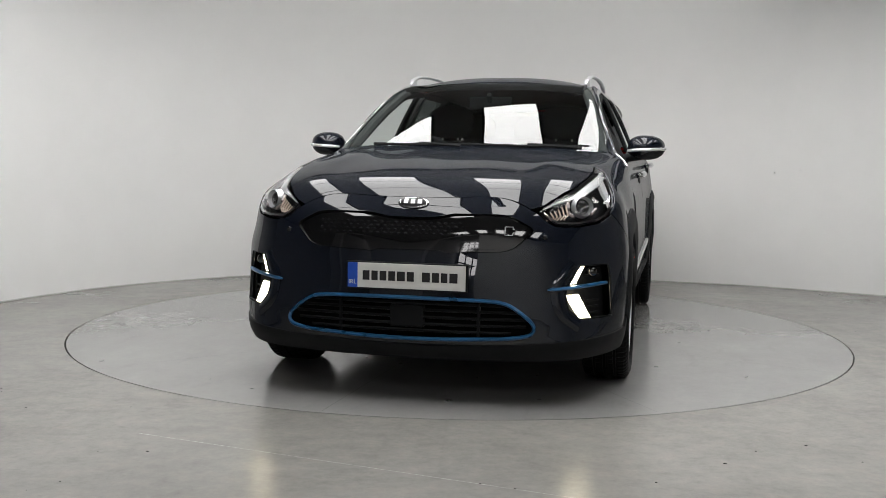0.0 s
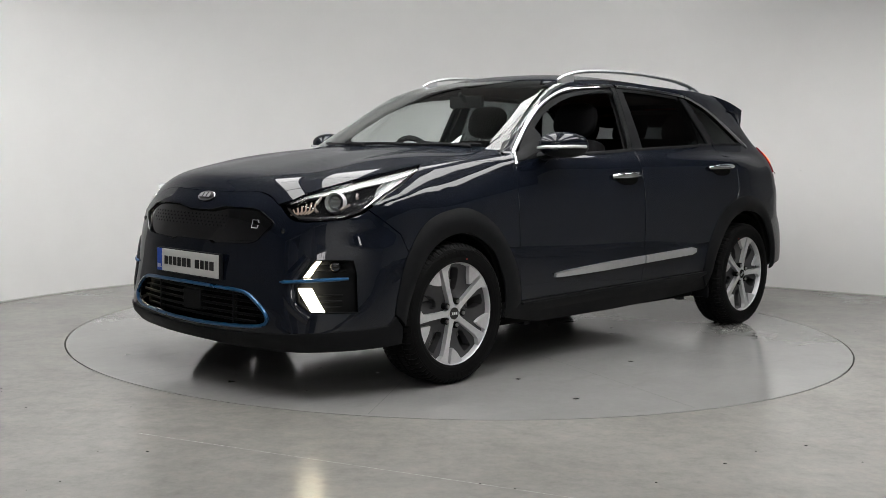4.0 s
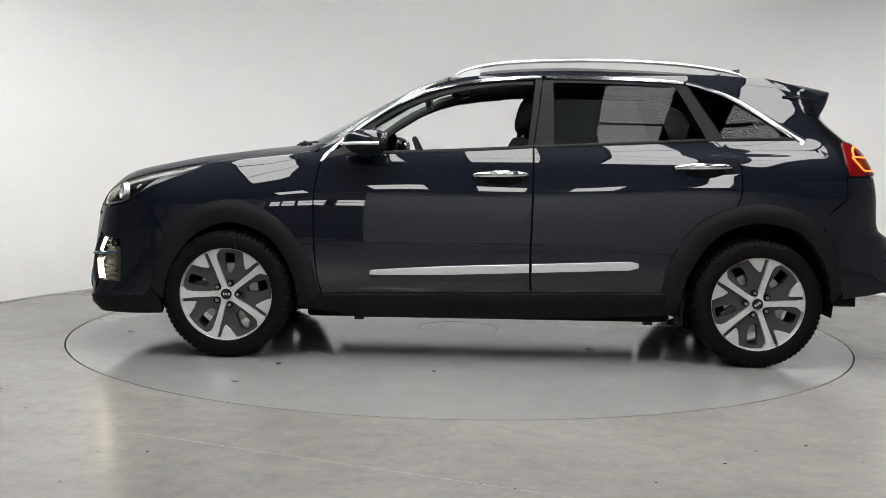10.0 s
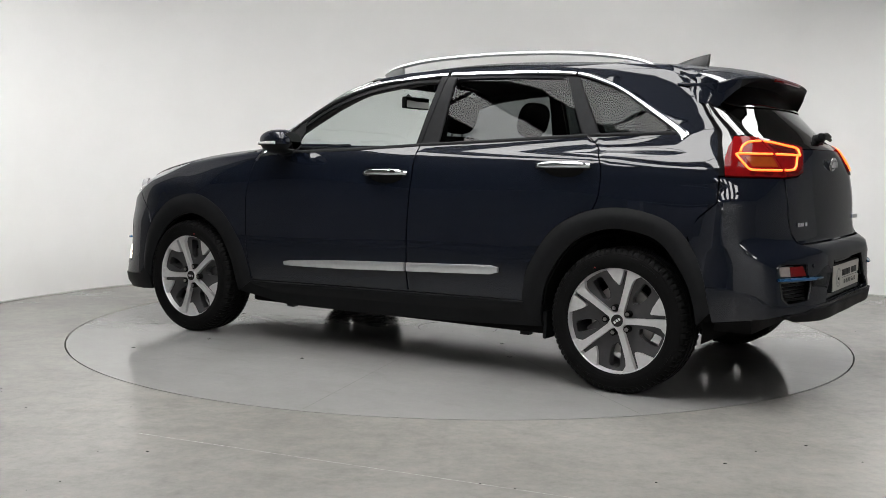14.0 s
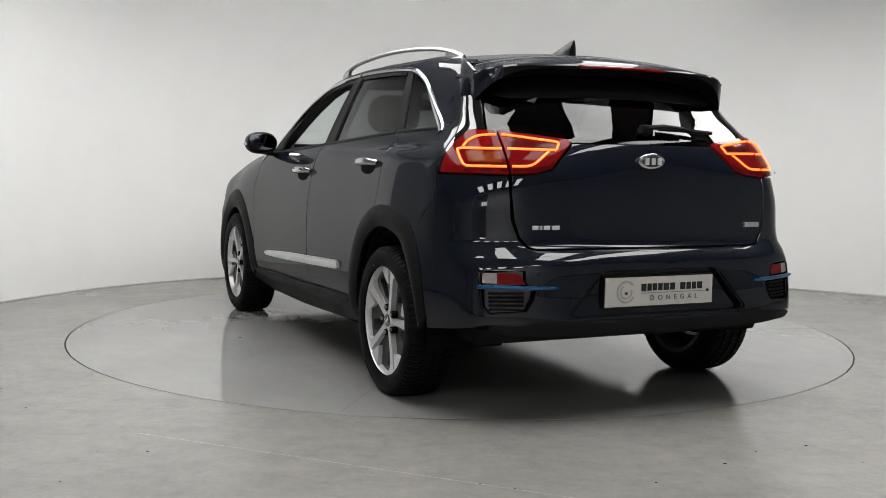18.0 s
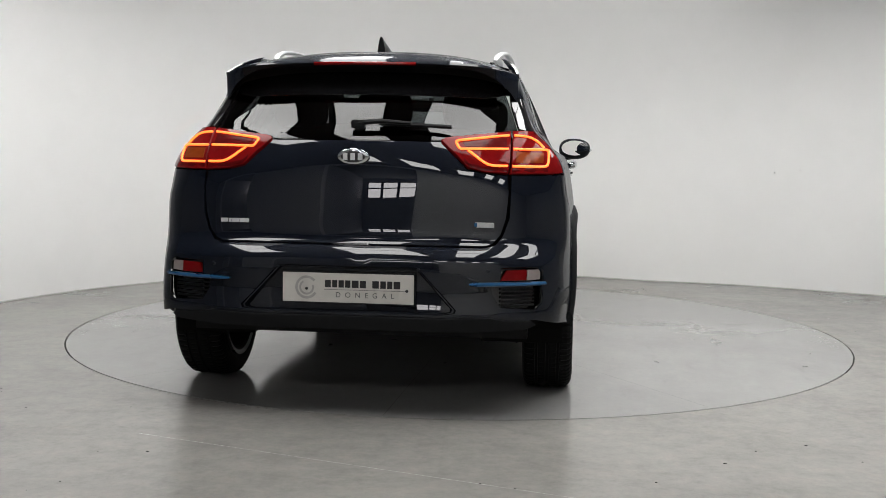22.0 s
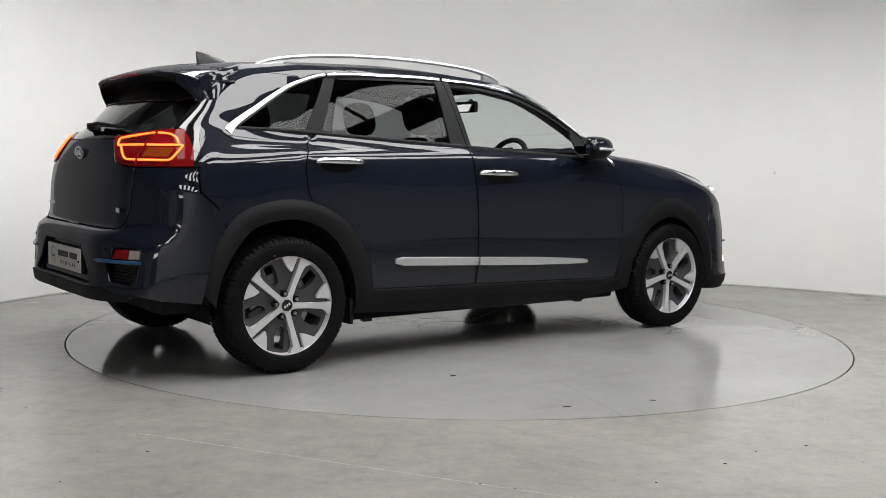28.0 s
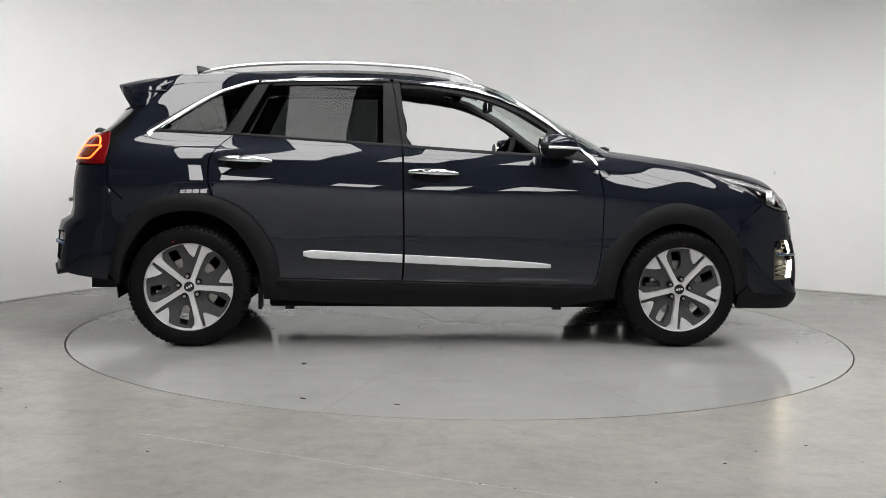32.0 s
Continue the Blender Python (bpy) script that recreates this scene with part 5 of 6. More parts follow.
    part("turn_lamp", bm, simple("clear_turn_lens", (.75, .76, .77), .12, .3, coat=1.0), cap, "white indicator strip", smooth=True)
    bm = bmesh.new()
    tube(bm, [(.645, side * .79, 1.052), (.65, side * .83, 1.056), (.645, side * .88, 1.066)], [.045, .038, .042], 12, squash=.55)
    part("mirror_arm", bm, BLACK, cap, smooth=True)
    bm = bmesh.new()
    ring = [bm.verts.new((c.x - .088, side * (c.y + .082 * math.cos(a)), c.z + .005 + .047 * math.sin(a))) for a in np.linspace(0, math.tau, 28, endpoint=False)]
    bm.faces.new(ring)
    ex = bmesh.ops.extrude_face_region(bm, geom=bm.faces[:])
    for v in ex["geom"]:
        if isinstance(v, bmesh.types.BMVert):
            v.co.x += .012
    part("mirror_glass", bm, MIRRORM, cap, "mirror glass")
    # roof rail
    bm = bmesh.new()
    line = smooth_line([(.195, .528, 1.478), (.12, .532, 1.510), (-.05, .537, 1.541), (-.3, .540, 1.557), (-.58, .541, 1.562), (-.9, .538, 1.552), (-1.12, .530, 1.533), (-1.26, .520, 1.508), (-1.34, .512, 1.482)], 4)
    n = len(line)
    rad = [0.016 - .010 * abs(2 * i / (n - 1) - 1) ** 8 for i in range(n)]
    tube(bm, [(p[0], p[1] * side, p[2]) for p in line], rad, 12, squash=.62)
    rail = part("roof_rail", bm, SATIN, car, "satin silver roof rail", smooth=True)
    for x0, x1 in ((.185, .07), (-1.20, -1.335)):
        bm = bmesh.new()
        xs = np.linspace(x0, x1, 8)
        zr = [float(np.interp(-x, [-p[0] for p in line], [p[2] for p in line])) for x in xs]
        yr = [float(np.interp(-x, [-p[0] for p in line], [p[1] for p in line])) for x in xs]
        V = []
        for x, z, y in zip(xs, zr, yr):
            b = float(roof_z(np.array(x), np.array(y))) - .006
            V.append([bm.verts.new((x, (y + d) * side, h)) for d, h in ((-.013, b), (-.009, z), (.009, z), (.014, b))])
        for i in range(7):
            for k in range(3):
                bm.faces.new((V[i][k], V[i + 1][k], V[i + 1][k + 1], V[i][k + 1]))
        part("rail_foot", bm, SATIN, rail, smooth=True)
    bm = bmesh.new()
    tube(bm, [(x, side * .50, float(roof_z(np.array(x), np.array(.50))) + .001) for x in np.linspace(.1, -1.45, 20)], .006, 6)
    part("roof_ditch_strip", bm, BLACK, car, smooth=True)


for side in (1, -1):
    build_side_fittings(side)


# ---------------------------------------------------------------- front end
def ribbon(name, pts_lo, pts_hi, material, parent, lift, side=1, crown=0.0, label=""):
    return strip(name, SKIN, pts_lo, pts_hi, material, parent, lift=lift, crown=crown, side=side, rows=3, label=label)


def build_front():
    # closed upper grille: a gloss panel with rows of diamond dimples and a charging flap
    inner = [(s * .985, z + (0.72 - z) * .035) for s, z in up_half]
    shape = inner + mirror_nose(inner[::-1])[1:-1]
    grille = panel("closed_grille", SKIN, shape, GLOSSBLACK, car, lift=-0.010, step=0.03, label="gloss black closed grille panel")
    rim_in = [(s * .99, z + (0.72 - z) * .03) for s, z in hole_up]
    strip("grille_surround", SKIN, rim_in, hole_up, GLOSSBLACK, car, lift=0.001, crown=0.003, rows=4, closed=True)
    bm = bmesh.new()
    for row in range(3, 7):
        for k in range(26):
            y = -.40 + k * .0305 + (row % 2) * .01525
            z = .675 + row * .0155
            if y > .235 or not inside(np.array(shape), np.array(FR((y, z))))[0]:
                continue
            s = SKIN.find("f", y, z)
            p, n = frame_at(SKIN, np.array([s]), np.array([z]))
            m = Matrix.Translation(Vector(p[0] - n[0] * .0095)) @ Vector(n[0]).to_track_quat("Z", "Y").to_matrix().to_4x4()
            bmesh.ops.create_cone(bm, segments=4, radius1=.0075, radius2=.003, depth=.0013, matrix=m @ Matrix.Diagonal((1.2, .7, 1, 1)))
    tagged(part("grille_dimple", bm, BOWL, grille), kind="stuff")
    flap = FR((.235, .795), (.40, .792), (.495, .748), (.50, .738), (.435, .668), (.25, .660), (.235, .675))
    fl = panel("charging_flap", SKIN, flap, GLOSSBLACK, car, lift=-0.004, step=0.03)
    bm = bmesh.new()
    for a, b in (((.400, .722), (.400, .756)), ((.400, .756), (.432, .756)), ((.400, .722), (.432, .722)), ((.432, .722), (.432, .732)), ((.432, .756), (.432, .746)), ((.432, .732), (.438, .732)), ((.432, .746), (.438, .746))):
        tube(bm, [on_skin(SKIN.find("f", y, z), z, -.001) for y, z in (a, b)], .0016, 6)
    part("plug_symbol", bm, LAMPSILVER, fl, "small grey plug symbol")

    # lower grille: blue surround, slats and sensor box
    loop = [(s, z) for s, z in hole_low]
    bm = bmesh.new()
    P, N = frame_at(SKIN, np.array([p[0] for p in loop]), np.array([p[1] for p in loop]))
    dense = smooth_line([P[i] + N[i] * .004 for i in range(len(loop))], 3, closed=True)
    tube(bm, dense, .0085, 8, closed=True, up=(1, 0, .05))
    part("grille_surround", bm, BLUE, car, "metallic blue lower grille surround", smooth=True)
    back = [(s * .985, z + (.37 - z) * .06) for s, z in hole_low]
    panel("grille_mesh", SKIN, back, DARK, car, lift=-0.055, step=0.05)
    for z, y1 in ((.312, .44), (.342, .50), (.372, .515), (.402, .48), (.430, .43)):
        ys = np.linspace(-y1, y1, 21)
        line = [on_skin(SKIN.find("f", y, z), z, -.032) for y in ys]
        bm = bmesh.new()
        tube(bm, line, .007, 8, squash=.9)
        part("grille_slat", bm, BLACK, car, smooth=True)
    for y in (-.30, .30):
        bm = bmesh.new()
        p = on_skin(SKIN.find("f", y, .37), .37, -.035)
        box(bm, p.x - .01, p.x + .01, y - .006, y + .006, .295, .445, .003)
        part("grille_strut", bm, BLACK, car)
    bm = bmesh.new()
    box(bm, 2.14, 2.187, -.075, .070, .327, .420, .006)
    part("radar_sensor", bm, BLACK, car, "square black sensor cover")

    # badge
    bm = bmesh.new()
    m = Matrix.Translation((2.108, 0, .846)) @ Matrix.Rotation(radians(52), 4, "Y") @ Matrix.Diagonal((.028, .066, .007, 1))
    bmesh.ops.create_uvsphere(bm, u_segments=36, v_segments=12, radius=1, matrix=m)
    bd = part("badge", bm, CHROME, car, "chrome oval badge", smooth=True)
    bm = bmesh.new()
    m2 = Matrix.Translation((2.1092, 0, .8475)) @ Matrix.Rotation(radians(52), 4, "Y") @ Matrix.Diagonal((.0225, .058, .0074, 1))
    bmesh.ops.create_uvsphere(bm, u_segments=36, v_segments=12, radius=1, matrix=m2)
    part("badge_field", bm, INK, bd, "dark field of the badge", smooth=True)
    bm = bmesh.new()
    for y in (-.030, 0, .030):
        mm = Matrix.Translation((2.1092, 0, .8475)) @ Matrix.Rotation(radians(52), 4, "Y")
        box(bm, -.012, .012, y - .009, y + .009, .0058, .0080, .001, mm)
    part("badge_mark", bm, SILVERMARK, bd, "plain raised marks")

    # number plate with plain bars
    bm = bmesh.new()
    box(bm, 2.196, 2.212, -.262, .262, .484, .600, .004)
    pl = part("number_plate", bm, BLACK, car, "white plate in a black holder, with dark bars")
    bm = bmesh.new()
    box(bm, 2.210, 2.2155, -.210, .253, .490, .594, .002)
    part("plate_field", bm, PLATE, pl)
    bm = bmesh.new()
    box(bm, 2.210, 2.2157, -.253, -.2102, .490, .594, .002)
    part("plate_band", bm, PLATEBLUE, pl)
    y = -.187
    for i, w in enumerate((.030, .027, .029, .029, .034, .030, 0, .034, .030, .027, .034)):
        if w:
            bm = bmesh.new()
            box(bm, 2.2152, 2.2168, y, y + w, .522, .562, .001)
            part("plate_bar", bm, INK, pl)
            y += w + .0085
        else:
            y += .026
    text_part("country_letters", "IRL", .026, PLATE, pl, pose(2.2162, -.2315, .512, 90, 0, 90))

    for side in (1, -1):
        # fog lamp housing
        fog = FOG
        hs = panel("fog_housing", SKIN, [(s, z) for s, z in fog], BLACK, car, lift=-0.045, side=side, step=0.03, label="black fog lamp recess")
        strip("fog_rim", SKIN, [(s + (.88 - s) * .05, z + (.49 - z) * .05) for s, z in fog], fog, BLACK, hs, lift=-0.002, crown=0.004, side=side, rows=4, closed=True)
        bz_in = FR(*smooth_line([(.712, .372), (.66, .415), (.642, .48), (.65, .518), (.688, .592)], 6))
        bz_out = FR(*smooth_line([(.700, .325), (.622, .39), (.592, .475), (.60, .535), (.662, .622)], 6))
        strip("fog_bezel", SKIN, bz_out, bz_in, PAINT, car, lift=0.0015, crown=0.007, side=side, rows=7)
        for z in (.40, .425, .45, .555, .58):
            line = [on_skin(SKIN.find("f", y, z), z, -.028, side) for y in np.linspace(.70, .795, 7)]
            bm = bmesh.new()
            tube(bm, line, .005, 6)
            part("fog_slat", bm, BLACK, hs, smooth=True)
        for quad in (((.656, .522), (.690, .524), (.724, .602), (.682, .602)), ((.652, .478), (.703, .480), (.752, .382), (.712, .378))):
            (a, b, c2, d) = quad
            A = [(a[0] + (d[0] - a[0]) * t, a[1] + (d[1] - a[1]) * t) for t in np.linspace(0, 1, 7)]
            B = [(b[0] + (c2[0] - b[0]) * t, b[1] + (c2[1] - b[1]) * t) for t in np.linspace(0, 1, 7)]
            strip("daylight_lamp", SKIN, FR(*A), FR(*B), FOGGLOW, hs, lift=-0.014, crown=0.006, side=side, rows=4, label="lit white daylight lamp")
        q = on_skin(SKIN.find("f", .765, .572), .572, -.03, side)
        bm = bmesh.new()
        bmesh.ops.create_uvsphere(bm, u_segments=20, v_segments=12, radius=.026, matrix=Matrix.Translation(q))
        part("fog_lens", bm, GLOSSBLACK, hs, smooth=True)
        bar = [on_skin(SKIN.find("f", y, z), z, .004, side) for y, z in zip(np.linspace(.578, .802, 12), np.linspace(.500, .522, 12))]
        bm = bmesh.new()
        tube(bm, bar, [.004] + [.011] * 10 + [.008], 8, squash=.75)
        part("blue_bar", bm, BLUE, car, "metallic blue trim bar", smooth=True)
        # parking sensor
        for y, z in ((.56, .715), ):
            q = on_skin(SKIN.find("f", y, z), z, .001, side)
            bm = bmesh.new()
            bmesh.ops.create_uvsphere(bm, u_segments=14, v_segments=8, radius=.011, matrix=Matrix.Translation(q) @ Matrix.Diagonal((.35, 1, 1, 1)))
            part("parking_sensor", bm, GLOSSBLACK, car, smooth=True)
        # head lamp
        lamp = panel("head_lamp", SKIN, LAMP_LINE, CLEAR, car, side=side, step=0.03, thick=0.010, lift=-0.003, label="clear glass head lamp")
        lamp.visible_shadow = False
        mid = np.mean(np.array(LAMP_LINE), 0)
        small = [(s + (mid[0] - s) * .02, z + (mid[1] - z) * .02) for s, z in LAMP_LINE]
        panel("lamp_bowl", SKIN, small, BOWL, lamp, side=side, lift=-0.06, thick=-0.055, step=0.03)
        lowl = FR((.552, .808), (.580, .787), (.610, .771), (.69, .769)) + S0((1.928, .781), (1.864, .804), (1.836, .823), (1.742, .882))
        lowh = [(s, z + .009) for s, z in lowl]
        ribbon("lamp_trim", lowl, lowh, CHROME, lamp, -0.004, side)
        # chrome blade along the top edge, down behind the projector
        up1 = FR((.545, .838), (.590, .866)) + S0((1.89, .897), (1.795, .924), (1.68, .950), (1.555, .975), (1.47, .993))
        up2 = FR((.548, .832), (.594, .856)) + S0((1.885, .884), (1.79, .908), (1.675, .932), (1.55, .961), (1.475, .987))
        ribbon("lamp_blade", up2, up1, SILVERMARK, lamp, -0.012, side, crown=.004, label="bright blade")
        w1 = S0((1.53, .966), (1.61, .928), (1.70, .884), (1.765, .852), (1.80, .835))
        w2 = S0((1.60, .962), (1.67, .938), (1.745, .902), (1.79, .866), (1.81, .840))
        ribbon("lamp_blade", w1, w2, LAMPSILVER, lamp, -0.022, side, crown=.004, label="bright blade")
        ps, pz = SKIN.find("f", .705, .850), .850
        for r0, r1, mt, nm, dl in ((.043, .040, CHROME, "projector_ring", -.018), (.036, .0, CLEAR, "projector_lens", -.016)):
            p = on_skin(ps, pz, dl, side)
            ax = Vector((.80, side * .52, .12)).normalized()
            bm = bmesh.new()
            M = Matrix.Translation(p) @ ax.to_track_quat("Z", "Y").to_matrix().to_4x4()
            if r1:
                bmesh.ops.create_cone(bm, segments=36, radius1=r0 + .006, radius2=r0 - .002, depth=.03, cap_ends=False, matrix=M)
                bmesh.ops.create_cone(bm, segments=36, radius1=r0 - .009, radius2=r0 - .002, depth=.028, cap_ends=False, matrix=M)
            else:
                bmesh.ops.create_uvsphere(bm, u_segments=28, v_segments=14, radius=1, matrix=M @ Matrix.Translation((0, 0, -.012)) @ Matrix.Diagonal((.034, .034, .020, 1)))
            part(nm, bm, GLOSSBLACK if not r1 else SILVERMARK, lamp, smooth=True)
        for (y0, z0), (y1, z1) in (((.642, .868), (.648, .840)), ((.648, .826), (.672, .803)), ((.735, .886), (.755, .868)), ((.757, .838), (.742, .814))):
            pts = [on_skin(SKIN.find("f", y0 + (y1 - y0) * t, z0 + (z1 - z0) * t), z0 + (z1 - z0) * t, -.016, side) for t in (0, .5, 1)]
            bm = bmesh.new()
            tube(bm, pts, .0065, 8)
            part("position_light", bm, LENSWHITE, lamp, "white light bar", smooth=True)
        for k in range(6):
            y = .566 + k * .0140
            zb = .788 + k * .001
            pts = [on_skin(SKIN.find("f", y + dy, z), z, -.020, side) for y, dy, z in ((y, 0, zb), (y, .014, zb + .012 + .002 * k), (y, .0, zb + .026 + .0075 * k))]
            bm = bmesh.new()
            tube(bm, pts, .0036, 6)
            part("indicator_rib", bm, AMBER, lamp, "pale amber indicator rib", smooth=True)
    # wipers
    for y0, y1 in ((.62, .02), (.02, -.52)):
        ys = np.linspace(y0, y1, 12)
        bm = bmesh.new()
        tube(bm, [on_skin(SKIN.find("f", y, 1.094 + .012 * abs(t - .5)), 1.094 + .012 * abs(t - .5), .010) for y, t in zip(ys, np.linspace(0, 1, 12))], .008, 6)
        tube(bm, [on_skin(SKIN.find("f", y0 - .03, 1.088), 1.088, .012), on_skin(SKIN.find("f", (y0 + y1) / 2, 1.098), 1.098, .016)], .009, 6)
        part("wiper", bm, BLACK, car, smooth=True)


build_front()


# ---------------------------------------------------------------- rear end
def build_rear():
    for side in (1, -1):
        for nm, line in (("tail_lamp", TAIL_IN), ("tail_lamp", TAIL_OUT)):
            lamp = panel(nm, SKIN, line, REDLENS, car, side=side, lift=0.006, thick=0.03, step=0.03, label="red tail lamp with glowing light guides")
            if line is TAIL_IN:
                guides = ([(.608, 1.124), (.56, 1.119), (.50, 1.111), (.43, 1.103), (.408, 1.099), (.404, 1.092), (.418, 1.070)],
                          [(.420, 1.068), (.50, 1.069), (.608, 1.070)], [(.452, 1.062), (.475, 1.047), (.50, 1.028), (.527, 1.012), (.555, 1.005), (.608, 1.004)])
                dim = [(.600, 1.115), (.600, 1.078), (.44, 1.078), (.43, 1.095)]
            else:
                guides = ([(.628, 1.124), (.66, 1.123), (.692, 1.117), (.722, 1.10), (.745, 1.077)], [(.628, 1.070), (.69, 1.070), (.752, 1.070), (.764, 1.060), (.764, 1.02), (.757, 1.006), (.74, 1.003), (.69, 1.003), (.628, 1.003)])
                dim = [(.64, 1.058), (.745, 1.058), (.745, 1.018), (.64, 1.018)]
            for g in guides:
                g = smooth_line(g, 4)
                pts = [on_skin(SKIN.find("r", y, z), z, .008, side) for y, z in g]
                bm = bmesh.new()
                tube(bm, pts, .0052, 8, squash=.9)
                part("light_guide", bm, TAILGLOW, lamp, "glowing orange-red light guide", smooth=True)
            panel("lens_block", SKIN, RE(*dim), AMBERLENS if line is TAIL_OUT else DEEPRED, lamp, side=side, lift=0.0075, thick=0.003, step=0.03)
            low = RE((.608, .981), (.52, .986), (.46, 1.0), (.44, 1.02)) if line is TAIL_IN else RE((.628, .981), (.70, .982), (.765, .983))
            high = [(s, z + .014) for s, z in low]
            strip("lens_edge", SKIN, low, high, DEEPRED, lamp, lift=0.007, crown=.001, side=side, rows=3)
        # bumper corner: recess, reflector, blue bar, vent
        rec = panel("vent_recess", SKIN, VENT, GLOSSBLACK, car, lift=-0.035, side=side, step=0.03, label="gloss black bumper recess")
        strip("vent_rim", SKIN, [(s + (5.0 - s) * .05, z + (.53 - z) * .05) for s, z in VENT], VENT, GLOSSBLACK, rec, lift=-0.001, crown=.004, side=side, rows=4, closed=True)
        panel("rear_reflector", SKIN, RE((.600, .560), (.625, .602), (.70, .603), (.700, .562)), REDLENS, rec, side=side, lift=-0.004, thick=.02, step=.03, label="red reflector")
        panel("reverse_lamp", SKIN, RE((.703, .562), (.703, .603), (.745, .603), (.752, .595), (.752, .565)), LENSWHITE, rec, side=side, lift=-0.004, thick=.02, step=.03, label="clear reversing lamp")
        bar = [on_skin(SKIN.find("r", y, z), z, .006, side) for y, z in zip(np.linspace(.478, .768, 12), np.linspace(.546, .549, 12))]
        bm = bmesh.new()
        tube(bm, bar, [.006] + [.0105] * 10 + [.008], 8, squash=.8)
        part("blue_bar", bm, BLUE, car, "metallic blue trim bar", smooth=True)
        for z in (.465, .48, .495, .51, .525):
            line = [on_skin(SKIN.find("r", y, z), z, -.016, side) for y in np.linspace(.605, .735, 7)]
            bm = bmesh.new()
            tube(bm, line, .0055, 6)
            part("vent_slat", bm, BLACK, rec, smooth=True)
        for y in (.28, .55):
            q = on_skin(SKIN.find("r", y, .60), .60, .001, side)
            bm = bmesh.new()
            bmesh.ops.create_uvsphere(bm, u_segments=14, v_segments=8, radius=.008, matrix=Matrix.Translation(q) @ Matrix.Diagonal((.2, 1, 1, 1)))
            part("parking_sensor", bm, PAINT, car, smooth=True)

    # plate with plain bars, emblem ring and place name
    bm = bmesh.new()
    box(bm, -2.127, -2.104, -.268, .268, .455, .581, .004)
    pl = part("number_plate", bm, BLACK, car, "silver plate with a ring emblem and dark bars")
    bm = bmesh.new()
    box(bm, -2.1305, -2.122, -.262, .262, .460, .576, .002)
    part("plate_field", bm, PLATESILVER, pl)
    bm = bmesh.new()
    c = Vector((-2.131, .165, .518))
    for r0, r1, a0, a1 in ((.036, .046, 40, 330), (.022, .030, 120, 380)):
        n = 30
        ring = [[bm.verts.new(c + Vector((-.001, -r * math.cos(radians(a0 + (a1 - a0) * k / n)), r * math.sin(radians(a0 + (a1 - a0) * k / n))))) for r in (r0, r1)] for k in range(n + 1)]
        for k in range(n):
            bm.faces.new((ring[k][0], ring[k][1], ring[k + 1][1], ring[k + 1][0]))
    part("plate_emblem", bm, simple("emblem_grey", (.34, .33, .32), .4), pl)
    y = .092
    for w in (.024, .020, .021, .021, .027, .024, 0, .026, .022, .020, .026):
        if w:
            bm = bmesh.new()
            box(bm, -2.1322, -2.130, y - w, y, .520, .549, .0008)
            part("plate_bar", bm, INK, pl)
            y -= w + .0055
        else:
            y -= .020
    bm = bmesh.new()
    box(bm, -2.1320, -2.130, -.232, .095, .5105, .5120)
    part("plate_rule", bm, GREYINK, pl)
    text_part("place_letters", "D  O  N  E  G  A  L", .029, GREYINK, pl, pose(-2.1320, -.068, .490, 90, 0, -90))
    for z, yy in ((.513, -.235), (.513, .165)):
        bm = bmesh.new()
        cyl(bm, (-2.130, yy, z), (-2.135, yy, z), .006, seg=14)
        part("plate_screw", bm, INK, pl)

    # badge
    bm = bmesh.new()
    bmesh.ops.create_uvsphere(bm, u_segments=36, v_segments=12, radius=1, matrix=Matrix.Translation((-2.046, 0, 1.034)) @ Matrix.Rotation(radians(-9), 4, "Y") @ Matrix.Diagonal((.009, .064, .033, 1)))
    bd = part("badge", bm, CHROME, car, "chrome oval badge", smooth=True)
    bm = bmesh.new()
    bmesh.ops.create_uvsphere(bm, u_segments=36, v_segments=12, radius=1, matrix=Matrix.Translation((-2.0475, 0, 1.034)) @ Matrix.Rotation(radians(-9), 4, "Y") @ Matrix.Diagonal((.0088, .056, .0275, 1)))
    part("badge_field", bm, INK, bd, "dark field of the badge", smooth=True)
    bm = bmesh.new()
    for y in (-.030, 0, .030):
        box(bm, -2.060, -2.050, y - .009, y + .009, 1.020, 1.048, .001)
    part("badge_mark", bm, SILVERMARK, bd, "plain raised marks")
    # model name as plain bars, and a small two-tone badge
    for k, (y0, y1) in enumerate(((.544, .515), (.511, .500), (.496, .466), (.462, .425))):
        q = on_skin(SKIN.find("r", (y0 + y1) / 2, .771), .771, .002)
        bm = bmesh.new()
        m = Matrix.Translation(q) @ Matrix.Rotation(radians(9), 4, "Z")
        box(bm, -.003, .002, -(y0 - y1) / 2, (y0 - y1) / 2, -.008, .008, .001, m)
        part("name_bar", bm, SILVERMARK, car, "plain chrome name bar")
    q = on_skin(SKIN.find("r", -.508, .773), .773, .002)
    bm = bmesh.new()
    box(bm, -.003, .002, -.058, .058, -.010, .010, .001, Matrix.Translation(q) @ Matrix.Rotation(radians(-10), 4, "Z"))
    eb = part("small_badge", bm, SATIN, car, "small silver and blue badge")
    bm = bmesh.new()
    box(bm, -.0042, -.002, .010, .055, -.008, .008, .001, Matrix.Translation(q) @ Matrix.Rotation(radians(-10), 4, "Z"))
    part("badge_field", bm, BLUE, eb)

    # tailgate handle under the lid
    bm = bmesh.new()
    box(bm, -2.082, -2.05, -.075, .075, .664, .694, .008)
    part("tailgate_handle", bm, GLOSSBLACK, car)
    # spoiler
    ny, prof = 41, []
    bm = bmesh.new()
    for j in range(ny):
        y = -.632 + 1.264 * j / (ny - 1)
        t = abs(y) / .632
